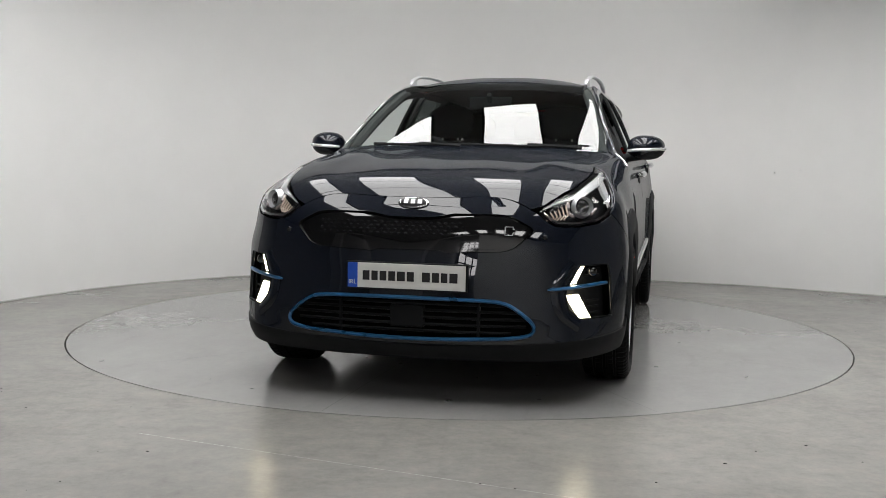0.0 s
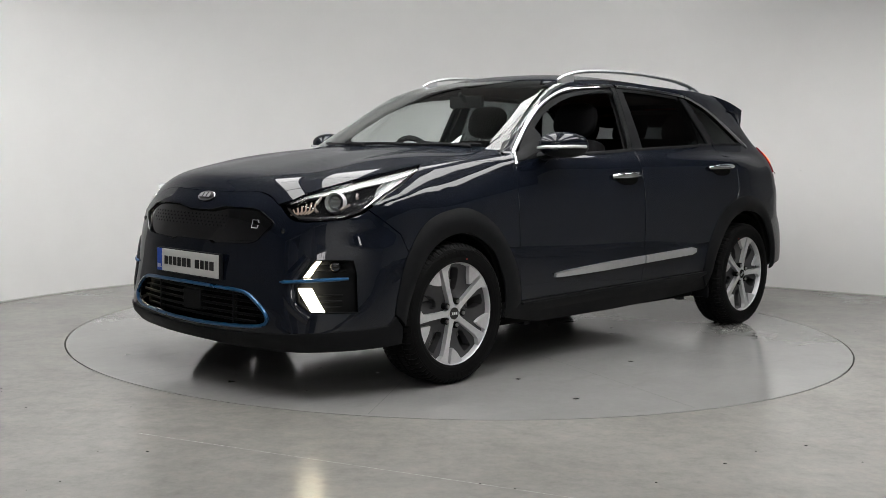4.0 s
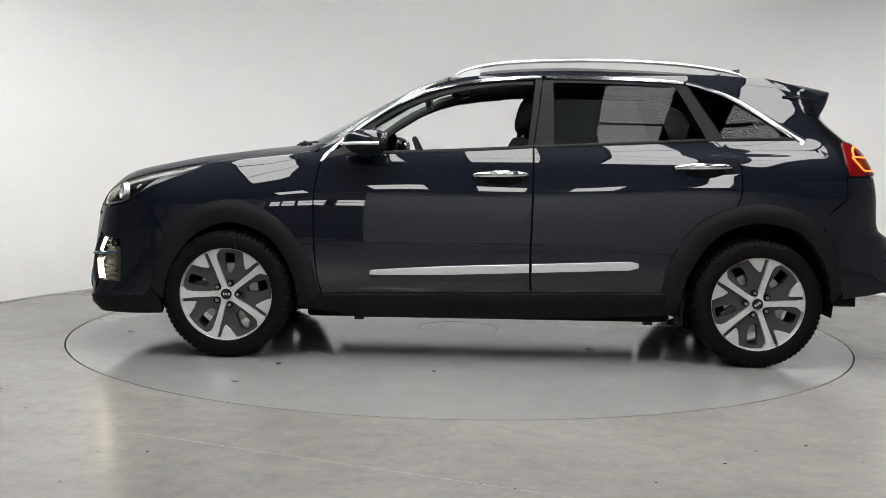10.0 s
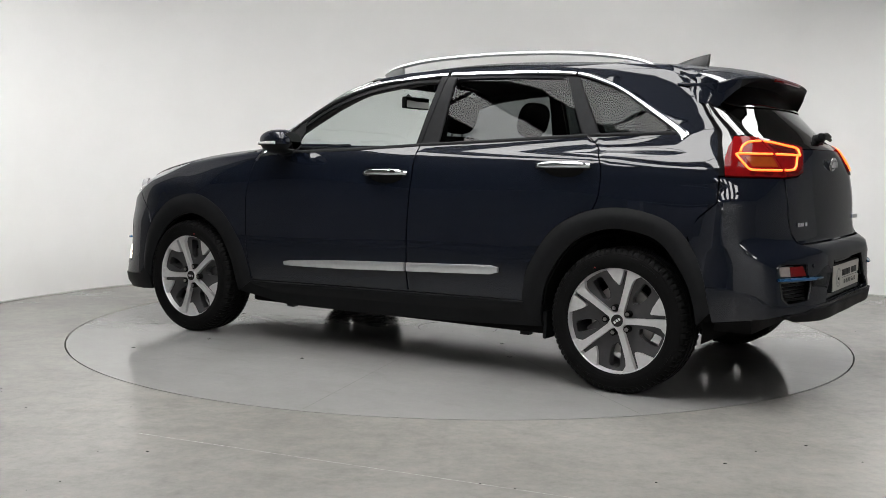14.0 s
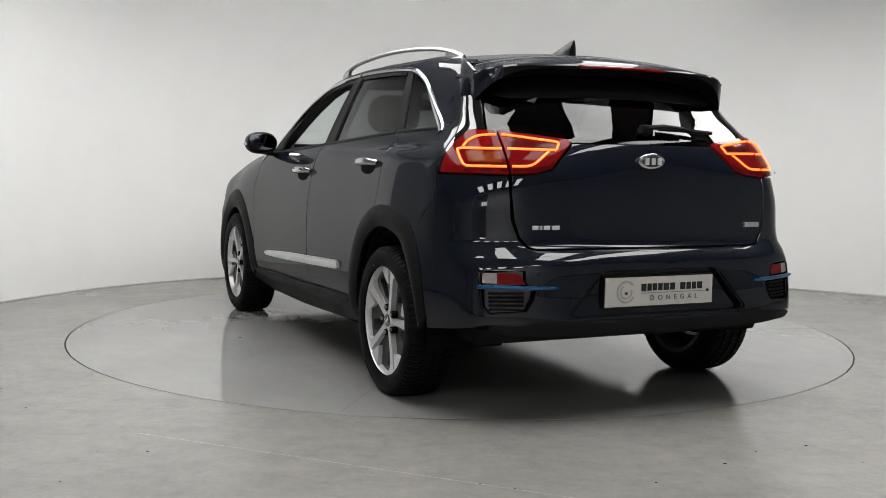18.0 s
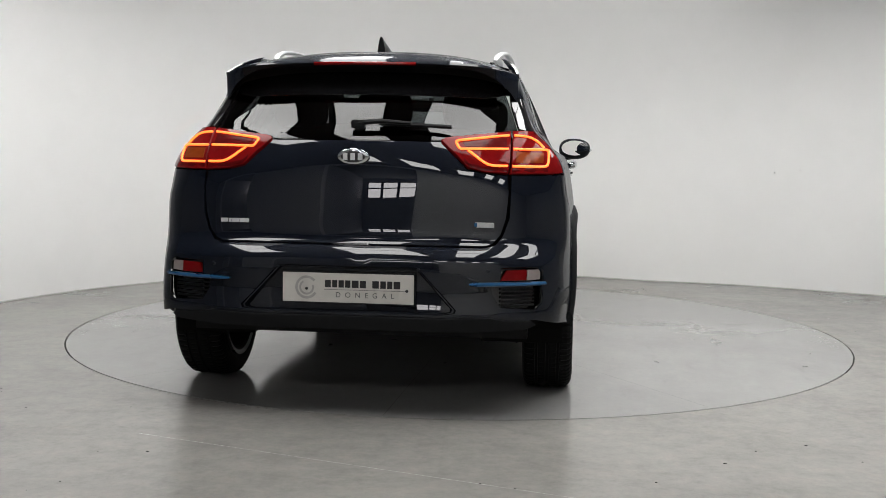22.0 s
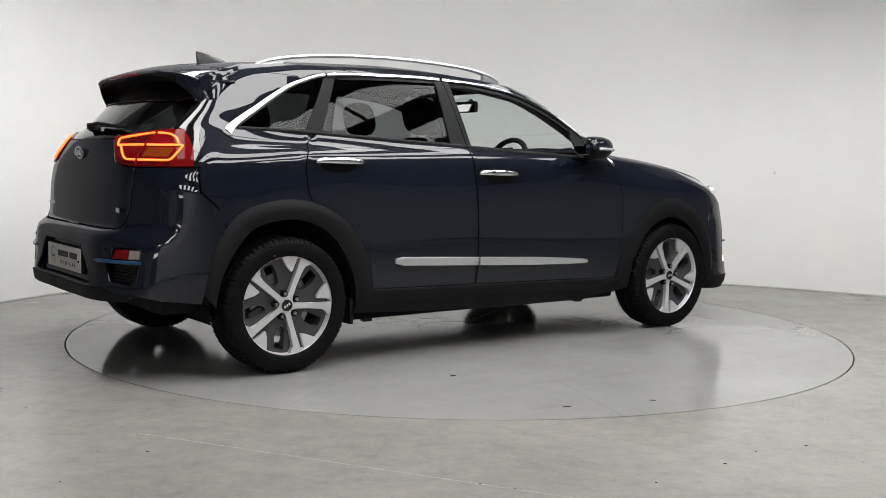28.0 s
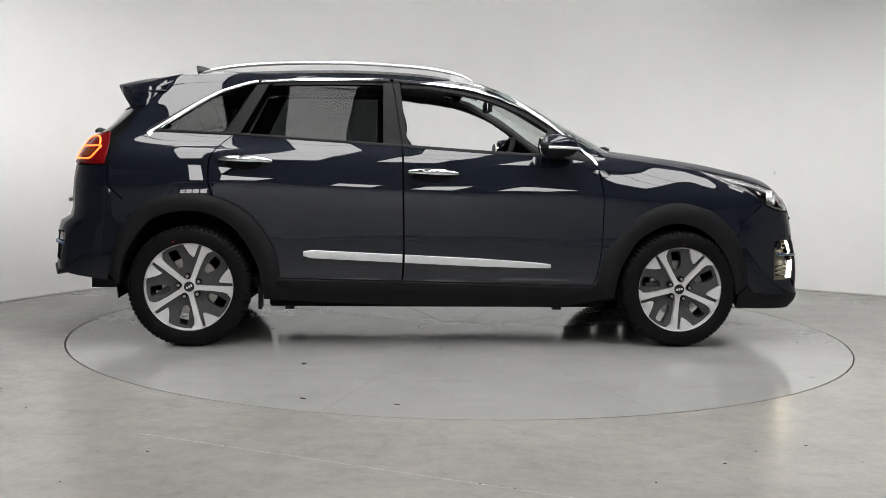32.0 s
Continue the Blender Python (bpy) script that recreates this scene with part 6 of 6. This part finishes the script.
        xe = -1.822 + .05 * t ** 2 + .085 * t ** 8
        ze = 1.432 - .018 * t ** 2 - .030 * t ** 10
        yy = y
        x0 = -1.50 - .07 * (1 - t)
        zr = float(roof_z(np.array(x0), np.array(min(abs(y), .56)))) - .004 - .05 * max(0, t - .87) / .13
        drop = .016 + .098 * t ** 7
        pts = [(x0, zr)]
        for k in range(1, 6):
            u = k / 5
            pts.append((x0 + (xe - x0) * u, zr + (ze - zr) * u + .012 * math.sin(math.pi * u) * (1 - t ** 4)))
        pts += [(xe - .006, ze - .008), (xe + .004, ze - drop), (xe + .06, ze - drop * .9 - .006), (-1.66 + .03 * t, 1.375 - .035 * t ** 3), (-1.60, 1.395 - .03 * t ** 2)]
        prof.append([bm.verts.new((a, yy, b)) for a, b in pts])
    for j in range(ny - 1):
        for k in range(len(prof[0]) - 1):
            bm.faces.new((prof[j][k], prof[j][k + 1], prof[j + 1][k + 1], prof[j + 1][k]))
    bm.faces.new(prof[0][::-1])
    bm.faces.new(prof[-1])
    sp = part("spoiler", bm, PAINT, car, "roof spoiler with a dark underside", smooth=True)
    me = sp.data
    me.materials.append(BLACK)
    for p in me.polygons:
        if p.normal.z < -0.25 and p.center.x > -1.83:
            p.material_index = 1
    for side in (1, -1):
        bm = bmesh.new()
        fore = [on_skin(SKIN.find("s", x, z), z, .001, side) for x, z in ((-1.425, 1.480), (-1.455, 1.455), (-1.50, 1.418), (-1.545, 1.374), (-1.585, 1.330), (-1.605, 1.300))]
        aft = [Vector((-1.690 + .004 * k, side * (.636 - .002 * k), 1.392 - .024 * k)) for k in range(6)]
        grid = []
        for k, (p, q) in enumerate(zip(fore, aft)):
            grid.append([bm.verts.new(p + (q - p) * u + Vector((0, side * .012 * math.sin(math.pi * u), .006 * math.sin(math.pi * u)))) for u in (0, .25, .5, .75, 1)])
        for k in range(5):
            for i in range(4):
                bm.faces.new((grid[k][i], grid[k][i + 1], grid[k + 1][i + 1], grid[k + 1][i]))
        ex = bmesh.ops.extrude_face_region(bm, geom=bm.faces[:])
        for v in ex["geom"]:
            if isinstance(v, bmesh.types.BMVert):
                v.co.y -= side * .012
        part("spoiler_cheek", bm, PAINT, sp, smooth=True)
    bm = bmesh.new()
    ys = np.linspace(-.215, .215, 15)
    tube(bm, [(-1.824 + .05 * (abs(y) / .632) ** 2, y, 1.4215 - .018 * (abs(y) / .632) ** 2) for y in ys], .0075, 8)
    part("brake_light", bm, REDLENS, sp, "long red brake light", smooth=True)
    # rear wiper
    bm = bmesh.new()
    cyl(bm, (-1.955, -.01, 1.150), (-1.995, -.01, 1.162), .024, .020, 18)
    box(bm, -2.005, -1.975, -.035, .02, 1.148, 1.182, .008)
    tube(bm, [(-1.992, -.01, 1.170), (-1.985, -.10, 1.178), (-1.975, -.22, 1.170)], [.016, .014, .010], 8, squash=.7)
    part("rear_wiper", bm, BLACK, car, smooth=True)
    bm = bmesh.new()
    tube(bm, [(-1.965, -.09, 1.168), (-1.962, -.2, 1.166), (-1.952, -.3, 1.162), (-1.942, -.38, 1.158)], .009, 6)
    part("wiper_blade", bm, BLACK, car, smooth=True)
    # shark fin
    bm = bmesh.new()
    rings = []
    for k in range(11):
        u = k / 10
        x = -1.265 - .155 * u
        zb = float(roof_z(np.array(x), np.array(0.0))) - .004
        h = .014 + .056 * u ** .9
        w = .012 + .018 * math.sin(math.pi * min(.95, u * .75 + .2))
        rings.append([bm.verts.new((x + (-.012 * v * (u > .9)), s * w * (1 - v) ** .6 + s * .0035, zb + h * v)) for s, v in ((-1, 0), (-1, .3), (-1, .65), (-1, 1), (1, 1), (1, .65), (1, .3), (1, 0))])
    for k in range(10):
        for i in range(7):
            bm.faces.new((rings[k][i], rings[k][i + 1], rings[k + 1][i + 1], rings[k + 1][i]))
    bm.faces.new(rings[0])
    bm.faces.new(rings[-1][::-1])
    part("aerial_fin", bm, DIMPLE, car, "gloss black shark fin aerial", smooth=True)


build_rear()


# ---------------------------------------------------------------- wheels
def plate_mesh(polys, y0, y1, holes=(), step=0.03, cone=0.0):
    """Flat pieces in the x-z plane, thick along y, the face dished by cone."""
    bm = bmesh.new()
    for poly in polys:
        V, F = flat_fill(poly, holes, step)
        dish = lambda p: cone * (np.hypot(p[0], p[1]) / .23) ** 2
        top = [bm.verts.new((p[0], y1 + dish(p), p[1])) for p in V]
        low = [bm.verts.new((p[0], y0 + dish(p), p[1])) for p in V]
        count = set()
        for f in F:
            bm.faces.new([top[i] for i in f])
            bm.faces.new([low[i] for i in f[::-1]])
            for i in range(3):
                count.add((f[i], f[(i + 1) % 3]))
        for a, b in count:
            if (b, a) not in count:
                bm.faces.new((top[a], top[b], low[b], low[a]))
    return bm


def turned(poly, a):
    c, s = math.cos(a), math.sin(a)
    return [(x * c - z * s, x * s + z * c) for x, z in poly]


TYRE_R = 0.327


def build_wheel():
    K = .2385 / 247
    bm = bmesh.new()
    revolve(bm, [(.236, .092), (.2385, .100), (.2355, .103), (.2325, .099), (.231, .085), (.226, .06)], 72)
    wheel = part("wheel", bm, ALLOY, None, "alloy wheel with twin-tone spokes", smooth=True)
    bm = bmesh.new()
    revolve(bm, [(.231, .080), (.222, .05), (.215, -.10), (.236, -.105)], 72)
    part("barrel", bm, GREYALLOY, wheel, "dark grey wheel barrel", smooth=True)
    # tyre with grooves and shoulder notches
    bm = bmesh.new()
    prof = [(.233, -.098), (.258, -.110), (.290, -.108), (.3145, -.098), (.3235, -.086), (.327, -.062), (.327, -.053), (.320, -.051), (.320, -.041), (.327, -.039), (.327, -.008), (.320, -.006), (.320, .006), (.327, .008),
            (.327, .039), (.320, .041), (.320, .051), (.327, .053), (.327, .062), (.3235, .086), (.3145, .098), (.301, .1065), (.297, .1062), (.295, .1080), (.276, .1100), (.262, .1095), (.258, .1080), (.247, .106), (.237, .101)]
    seg, rings = 288, []
    for k in range(seg):
        a = math.tau * k / seg
        cut = .0055 if k % 4 == 0 else 0
        row = []
        for r, h in prof:
            if r > .31 and .06 < abs(h) < .1:
                r -= cut
            elif r > .326 and .03 < abs(h) < .06 and k % 4 == 2:
                r -= .003
            row.append(bm.verts.new((r * math.cos(a), h + .007, r * math.sin(a))))
        rings.append(row)
    for k in range(seg):
        A, B = rings[k], rings[(k + 1) % seg]
        for i in range(len(prof) - 1):
            bm.faces.new((A[i], A[i + 1], B[i + 1], B[i]))
    tyre = part("tyre", bm, RUBBER, wheel, "black road tyre with a blocked tread")
    # raised plain marks on the side wall
    bm = bmesh.new()
    for a0, n in ((62, 8), (242, 8), (150, 5), (330, 5)):
        for k in range(n):
            a = radians(a0 + k * (5.2 if n == 8 else 4))
            m = Matrix.Rotation(-a, 4, "Y") @ Matrix.Translation((.281, .1155, 0))
            box(bm, -.009 if n == 8 else -.005, .009 if n == 8 else .005, 0, .0022, -.009, .009, 0, m)
    tagged(part("side_wall_mark", bm, RUBBER, tyre), kind="stuff")
    bm = bmesh.new()
    a = radians(102)
    bmesh.ops.create_uvsphere(bm, u_segments=10, v_segments=6, radius=.0035, matrix=Matrix.Translation((.255 * math.cos(a), .1145, .255 * math.sin(a))))
    part("tyre_dot", bm, simple("red_dot", (.55, .03, .02), .5), tyre, "small red balance dot")
    blade = [(x * K, z * K) for x, z in ((22, 27), (50, 14), (120, 10), (186, 10), (212, 15), (238, 42), (244, 38), (246, 0), (245, -28), (160, -20), (80, -15), (44, -14), (24, -25))]
    shoulder = [(x * K, z * K) for x, z in ((241, -45), (166, -43), (160, -47), (172, -76), (202, -122), (211, -126), (230, -86))]
    for k in range(5):
        a = k * math.tau / 5
        part("spoke", plate_mesh([turned(blade, a)], .062, .086, cone=.012), ALLOY, wheel, "machined silver spoke")
        part("spoke_wing", plate_mesh([turned(shoulder, a)], .066, .086, cone=.012), ALLOY, wheel, "machined silver wing")
    hole = [(.160 + u, v) for u, v in ((-.056, -.006), (-.050, .014), (-.030, .024), (.0, .029), (.042, .026), (.052, .016), (.052, -.020), (.046, -.026), (.0, -.024), (-.040, -.020))]
    hole = turned(hole, radians(-50))
    ring = [(.239 * math.cos(a), .239 * math.sin(a)) for a in np.linspace(0, math.tau, 90, endpoint=False)]
    part("spoke_pocket", plate_mesh([ring], .050, .062, holes=[turned(hole, k * math.tau / 5) for k in range(5)], step=.03, cone=.012), GREYALLOY, wheel, "dark grey wheel pocket")
    # turned lip round each pocket opening
    mid = (.160 * math.cos(radians(-50)), .160 * math.sin(radians(-50)))
    for k in range(5):
        bm = bmesh.new()
        loops = []
        for grow, y in ((1.16, .058), (1.10, .0655), (1.02, .0650), (.96, .030)):
            loops.append([bm.verts.new((x, y - .012 * (math.hypot(x, z) / .239) ** 2 + .004, z)) for x, z in turned([(mid[0] + (u - mid[0]) * grow, mid[1] + (v - mid[1]) * grow) for u, v in hole], k * math.tau / 5)])
        for A, B in zip(loops, loops[1:]):
            for i in range(len(A)):
                bm.faces.new((A[i], A[(i + 1) % len(A)], B[(i + 1) % len(A)], B[i]))
        bmesh.ops.recalc_face_normals(bm, faces=bm.faces[:])
        part("pocket_lip", bm, GREYALLOY, wheel)
    bm = bmesh.new()
    cyl(bm, (0, .05, 0), (0, .089, 0), .038, .035, 36)
    hub = part("hub", bm, ALLOY, wheel, smooth=True)
    bm = bmesh.new()
    cyl(bm, (0, .080, 0), (0, .0925, 0), .0295, .0275, 36)
    cap = part("hub_cap", bm, GLOSSBLACK, hub, "black hub cap", smooth=True)
    bm = bmesh.new()
    for x in (-.013, 0, .013):
        box(bm, x - .0042, x + .0042, .0922, .0935, -.006, .006)
    part("hub_mark", bm, ALLOY, hub, "plain silver marks")
    for k in range(5):
        a = (k + .5) * math.tau / 5 + .03
        c = Vector((.058 * math.cos(a), 0, .058 * math.sin(a)))
        bm = bmesh.new()
        # solid near-black plug, the shade of a bolt hole put into colour
        cyl(bm, c + Vector((0, .06, 0)), c + Vector((0, .0905, 0)), .0150, seg=18)
        part("bolt_hole_shade", bm, DARK, wheel)
        bm = bmesh.new()
        cyl(bm, c + Vector((0, .06, 0)), c + Vector((0, .097, 0)), .0100, .0090, seg=6)
        part("wheel_nut", bm, STEEL, wheel, "steel wheel nut")
    bm = bmesh.new()
    revolve(bm, [(.06, .026), (.155, .026), (.155, .004), (.06, .004)], 48)
    cyl(bm, (0, 0, 0), (0, .04, 0), .07, seg=32)
    part("brake_disc", bm, STEEL, wheel, smooth=True)
    bm = bmesh.new()
    box(bm, .09, .175, -.01, .042, -.06, .06, .012)
    part("brake_caliper", bm, GREYALLOY, wheel)
    return wheel


def place_wheels():
    first = build_wheel()
    first.parent = car
    first.matrix_basis = pose(1.35, .774, TYRE_R - .0015)
    spin = {(-1.35, 1): 36, (1.35, -1): 10, (-1.35, -1): 30}
    for (x, s), a in spin.items():
        copy_thing(first, pose(x, s * .774, TYRE_R - .0015, 0, 0, 0 if s > 0 else 180) @ pose(0, 0, 0, 0, a, 0))


place_wheels()


# ---------------------------------------------------------------- cabin
def seat(name, x, y, w, zb, back_h, rake, label):
    bm = bmesh.new()
    box(bm, x - .26, x + .26, y - w / 2, y + w / 2, zb - .12, zb, .05)
    st = part(name, bm, SEATFAB, car, label, smooth=True)
    bm = bmesh.new()
    m = pose(x - .22, y, zb - .02, 0, -rake, 0)
    vs = box(bm, -.07, .06, -w / 2, w / 2, 0, back_h, .05)
    for v in vs:
        v.co.y *= 1 - .22 * max(0, v.co.z / back_h - .55) / .45
    bmesh.ops.transform(bm, matrix=m, verts=bm.verts[:])
    part("backrest", bm, SEATFAB, st, smooth=True)
    return st, m


def headrest(parent, m, z, w):
    bm = bmesh.new()
    bmesh.ops.create_uvsphere(bm, u_segments=24, v_segments=16, radius=1)
    for v in bm.verts:
        a, b, c = v.co
        v.co = Vector((math.copysign(abs(a) ** .8, a) * .055, math.copysign(abs(b) ** .7, b) * w, math.copysign(abs(c) ** .7, c) * .105))
    bmesh.ops.transform(bm, matrix=m @ pose(.01, 0, z + .10), verts=bm.verts[:])
    part("headrest", bm, SEATFAB, parent, smooth=True)
    bm = bmesh.new()
    for s in (-.05, .05):
        cyl(bm, m @ Vector((0, s, z - .06)), m @ Vector((0, s, z + .06)), .006, seg=8)
    part("headrest_post", bm, STEEL, parent)


def build_cabin():
    bm = bmesh.new()
    box(bm, -1.9, 1.0, -.70, .70, .30, .36)
    part("cabin_floor", bm, DASH, car)
    for x, y in ((.20, .37), (.15, -.37)):
        st, m = seat("front_seat", x, y, .52, .57, .62, 14, "black cloth front seat")
        headrest(st, m, .64, .150)
    st, m = seat("rear_bench", -.88, 0, 1.26, .68, .56, 20, "black cloth rear bench")
    for y in (.40, 0, -.40):
        headrest(st, m @ pose(0, y, 0), .53, .13)
    # dash
    bm = bmesh.new()
    sec = [(.98, .98), (.93, 1.055), (.72, 1.065), (.52, 1.02), (.47, .95), (.50, .80), (.60, .60), (.95, .55)]
    A = [bm.verts.new((x, -.70, z)) for x, z in sec]
    B = [bm.verts.new((x, .70, z)) for x, z in sec]
    n = len(sec)
    for i in range(n):
        bm.faces.new((A[i], A[(i + 1) % n], B[(i + 1) % n], B[i]))
    bm.faces.new(A[::-1])
    bm.faces.new(B)
    part("dashboard", bm, DASH, car, "dark grey moulded dashboard")
    bm = bmesh.new()
    box(bm, .50, .62, -.58, -.22, 1.0, 1.075, .03)
    part("instrument_hood", bm, DASH, car, smooth=True)
    bm = bmesh.new()
    box(bm, .50, .53, -.12, .12, .96, 1.06, .006)
    part("screen", bm, GLOSSBLACK, car)
    m = pose(.385, -.37, .985, 0, -66, 0)
    bm = bmesh.new()
    tube(bm, [m @ Vector((.185 * math.cos(a), .185 * math.sin(a), 0)) for a in np.linspace(0, math.tau, 40, endpoint=False)], .0165, 10, closed=True, up=m.to_3x3() @ Vector((0, 0, 1)))
    sw = part("steering_wheel", bm, DASH, car, smooth=True)
    bm = bmesh.new()
    bmesh.ops.create_uvsphere(bm, u_segments=20, v_segments=10, radius=1, matrix=m @ Matrix.Diagonal((.07, .075, .025, 1)))
    for a in (90, 270, 180):
        a = radians(a)
        tube(bm, [m @ Vector((.05 * math.cos(a), .05 * math.sin(a), 0)), m @ Vector((.18 * math.cos(a), .18 * math.sin(a), 0))], .016, 8, squash=.6, up=m.to_3x3() @ Vector((0, 0, 1)))
    part("wheel_hub", bm, DASH, sw, smooth=True)
    # inner mirror
    bm = bmesh.new()
    box(bm, .345, .375, -.125, .125, 1.325, 1.395, .012)
    cyl(bm, (.36, 0, 1.36), (.42, 0, 1.405), .014, seg=10)
    part("inner_mirror", bm, DASH, car, "black rear-view mirror", smooth=True)
    bm = bmesh.new()
    box(bm, .342, .346, -.115, .115, 1.332, 1.388)
    part("inner_mirror_glass", bm, MIRRORM, car)
    # roof lining and pillar trims
    lin = [(.10, 0), (.12, .3), (.14, .47), (-.2, .52), (-.8, .53), (-1.4, .50), (-1.55, .3), (-1.57, 0)]
    panel("roof_lining", ROOF, lin + [(x, -y) for x, y in lin[::-1]][1:-1], LINING, car, lift=-0.045, step=.08)
    for side in (1, -1):
        pts = [on_skin(SKIN.find("f", edge_y(z) - .0, z), z, -.045, side) for z in (1.08, 1.16, 1.25, 1.34, 1.42, 1.46)]
        bm = bmesh.new()
        tube(bm, pts, .028, 8)
        part("pillar_trim", bm, LINING, car, smooth=True)
        panel("pillar_trim", SKIN, SC((-.195, 1.08), (-.312, 1.09), (-.316, 1.46), (-.245, 1.465)), DASH, car, lift=-0.045, side=side, step=.06)
        panel("pillar_trim", SKIN, SC((-1.09, 1.12), (-1.21, 1.14), (-1.04, 1.44), (-.92, 1.45)), DASH, car, lift=-0.045, side=side, step=.06)
        panel("pillar_trim", SKIN, SC((-1.57, 1.13), (-1.74, 1.11), (-1.62, 1.28), (-1.45, 1.44), (-1.2, 1.47), (-1.15, 1.43), (-1.30, 1.36), (-1.47, 1.25)), DASH, car, lift=-0.045, side=side, step=.06)
        inn = SC((.85, 1.0), (.55, 1.045), (.15, 1.062), (-.17, 1.08), (-.22, .5), (-.2, .36), (.8, .36))
        panel("door_card", SKIN, inn, DASH, DOORS[side][0], lift=-0.055, side=side, step=.07)
        panel("roof_edge_trim", SKIN, SC((.42, 1.335), (.24, 1.40), (.04, 1.435), (-.25, 1.455), (-.6, 1.455), (-.98, 1.435), (-.98, 1.485), (-.5, 1.495), (0, 1.48), (.25, 1.43)), LINING, car, lift=-0.035, side=side, step=.06)
    bm = bmesh.new()
    box(bm, -1.85, -1.15, -.62, .62, 1.02, 1.05, .01)
    part("parcel_shelf", bm, DASH, car)


build_cabin()


# ---------------------------------------------------------------- what moves
def motions():
    times = [i for i in range(33)]
    rows, deck = [], []
    for t in times:
        a = TURN_START + TURN_RATE * t + float(pchip([d[0] for d in TURN_DRIFT], [d[1] for d in TURN_DRIFT], t))
        c, s = math.cos(radians(a)), math.sin(radians(a))
        rows.append((t, pose(CAR_X * c - CAR_Y * s, CAR_X * s + CAR_Y * c, 0, 0, 0, a)))
        deck.append((t, pose(0, 0, 0, 0, 0, a)))
    walk(car, rows)
    walk(turntable, deck)


motions()
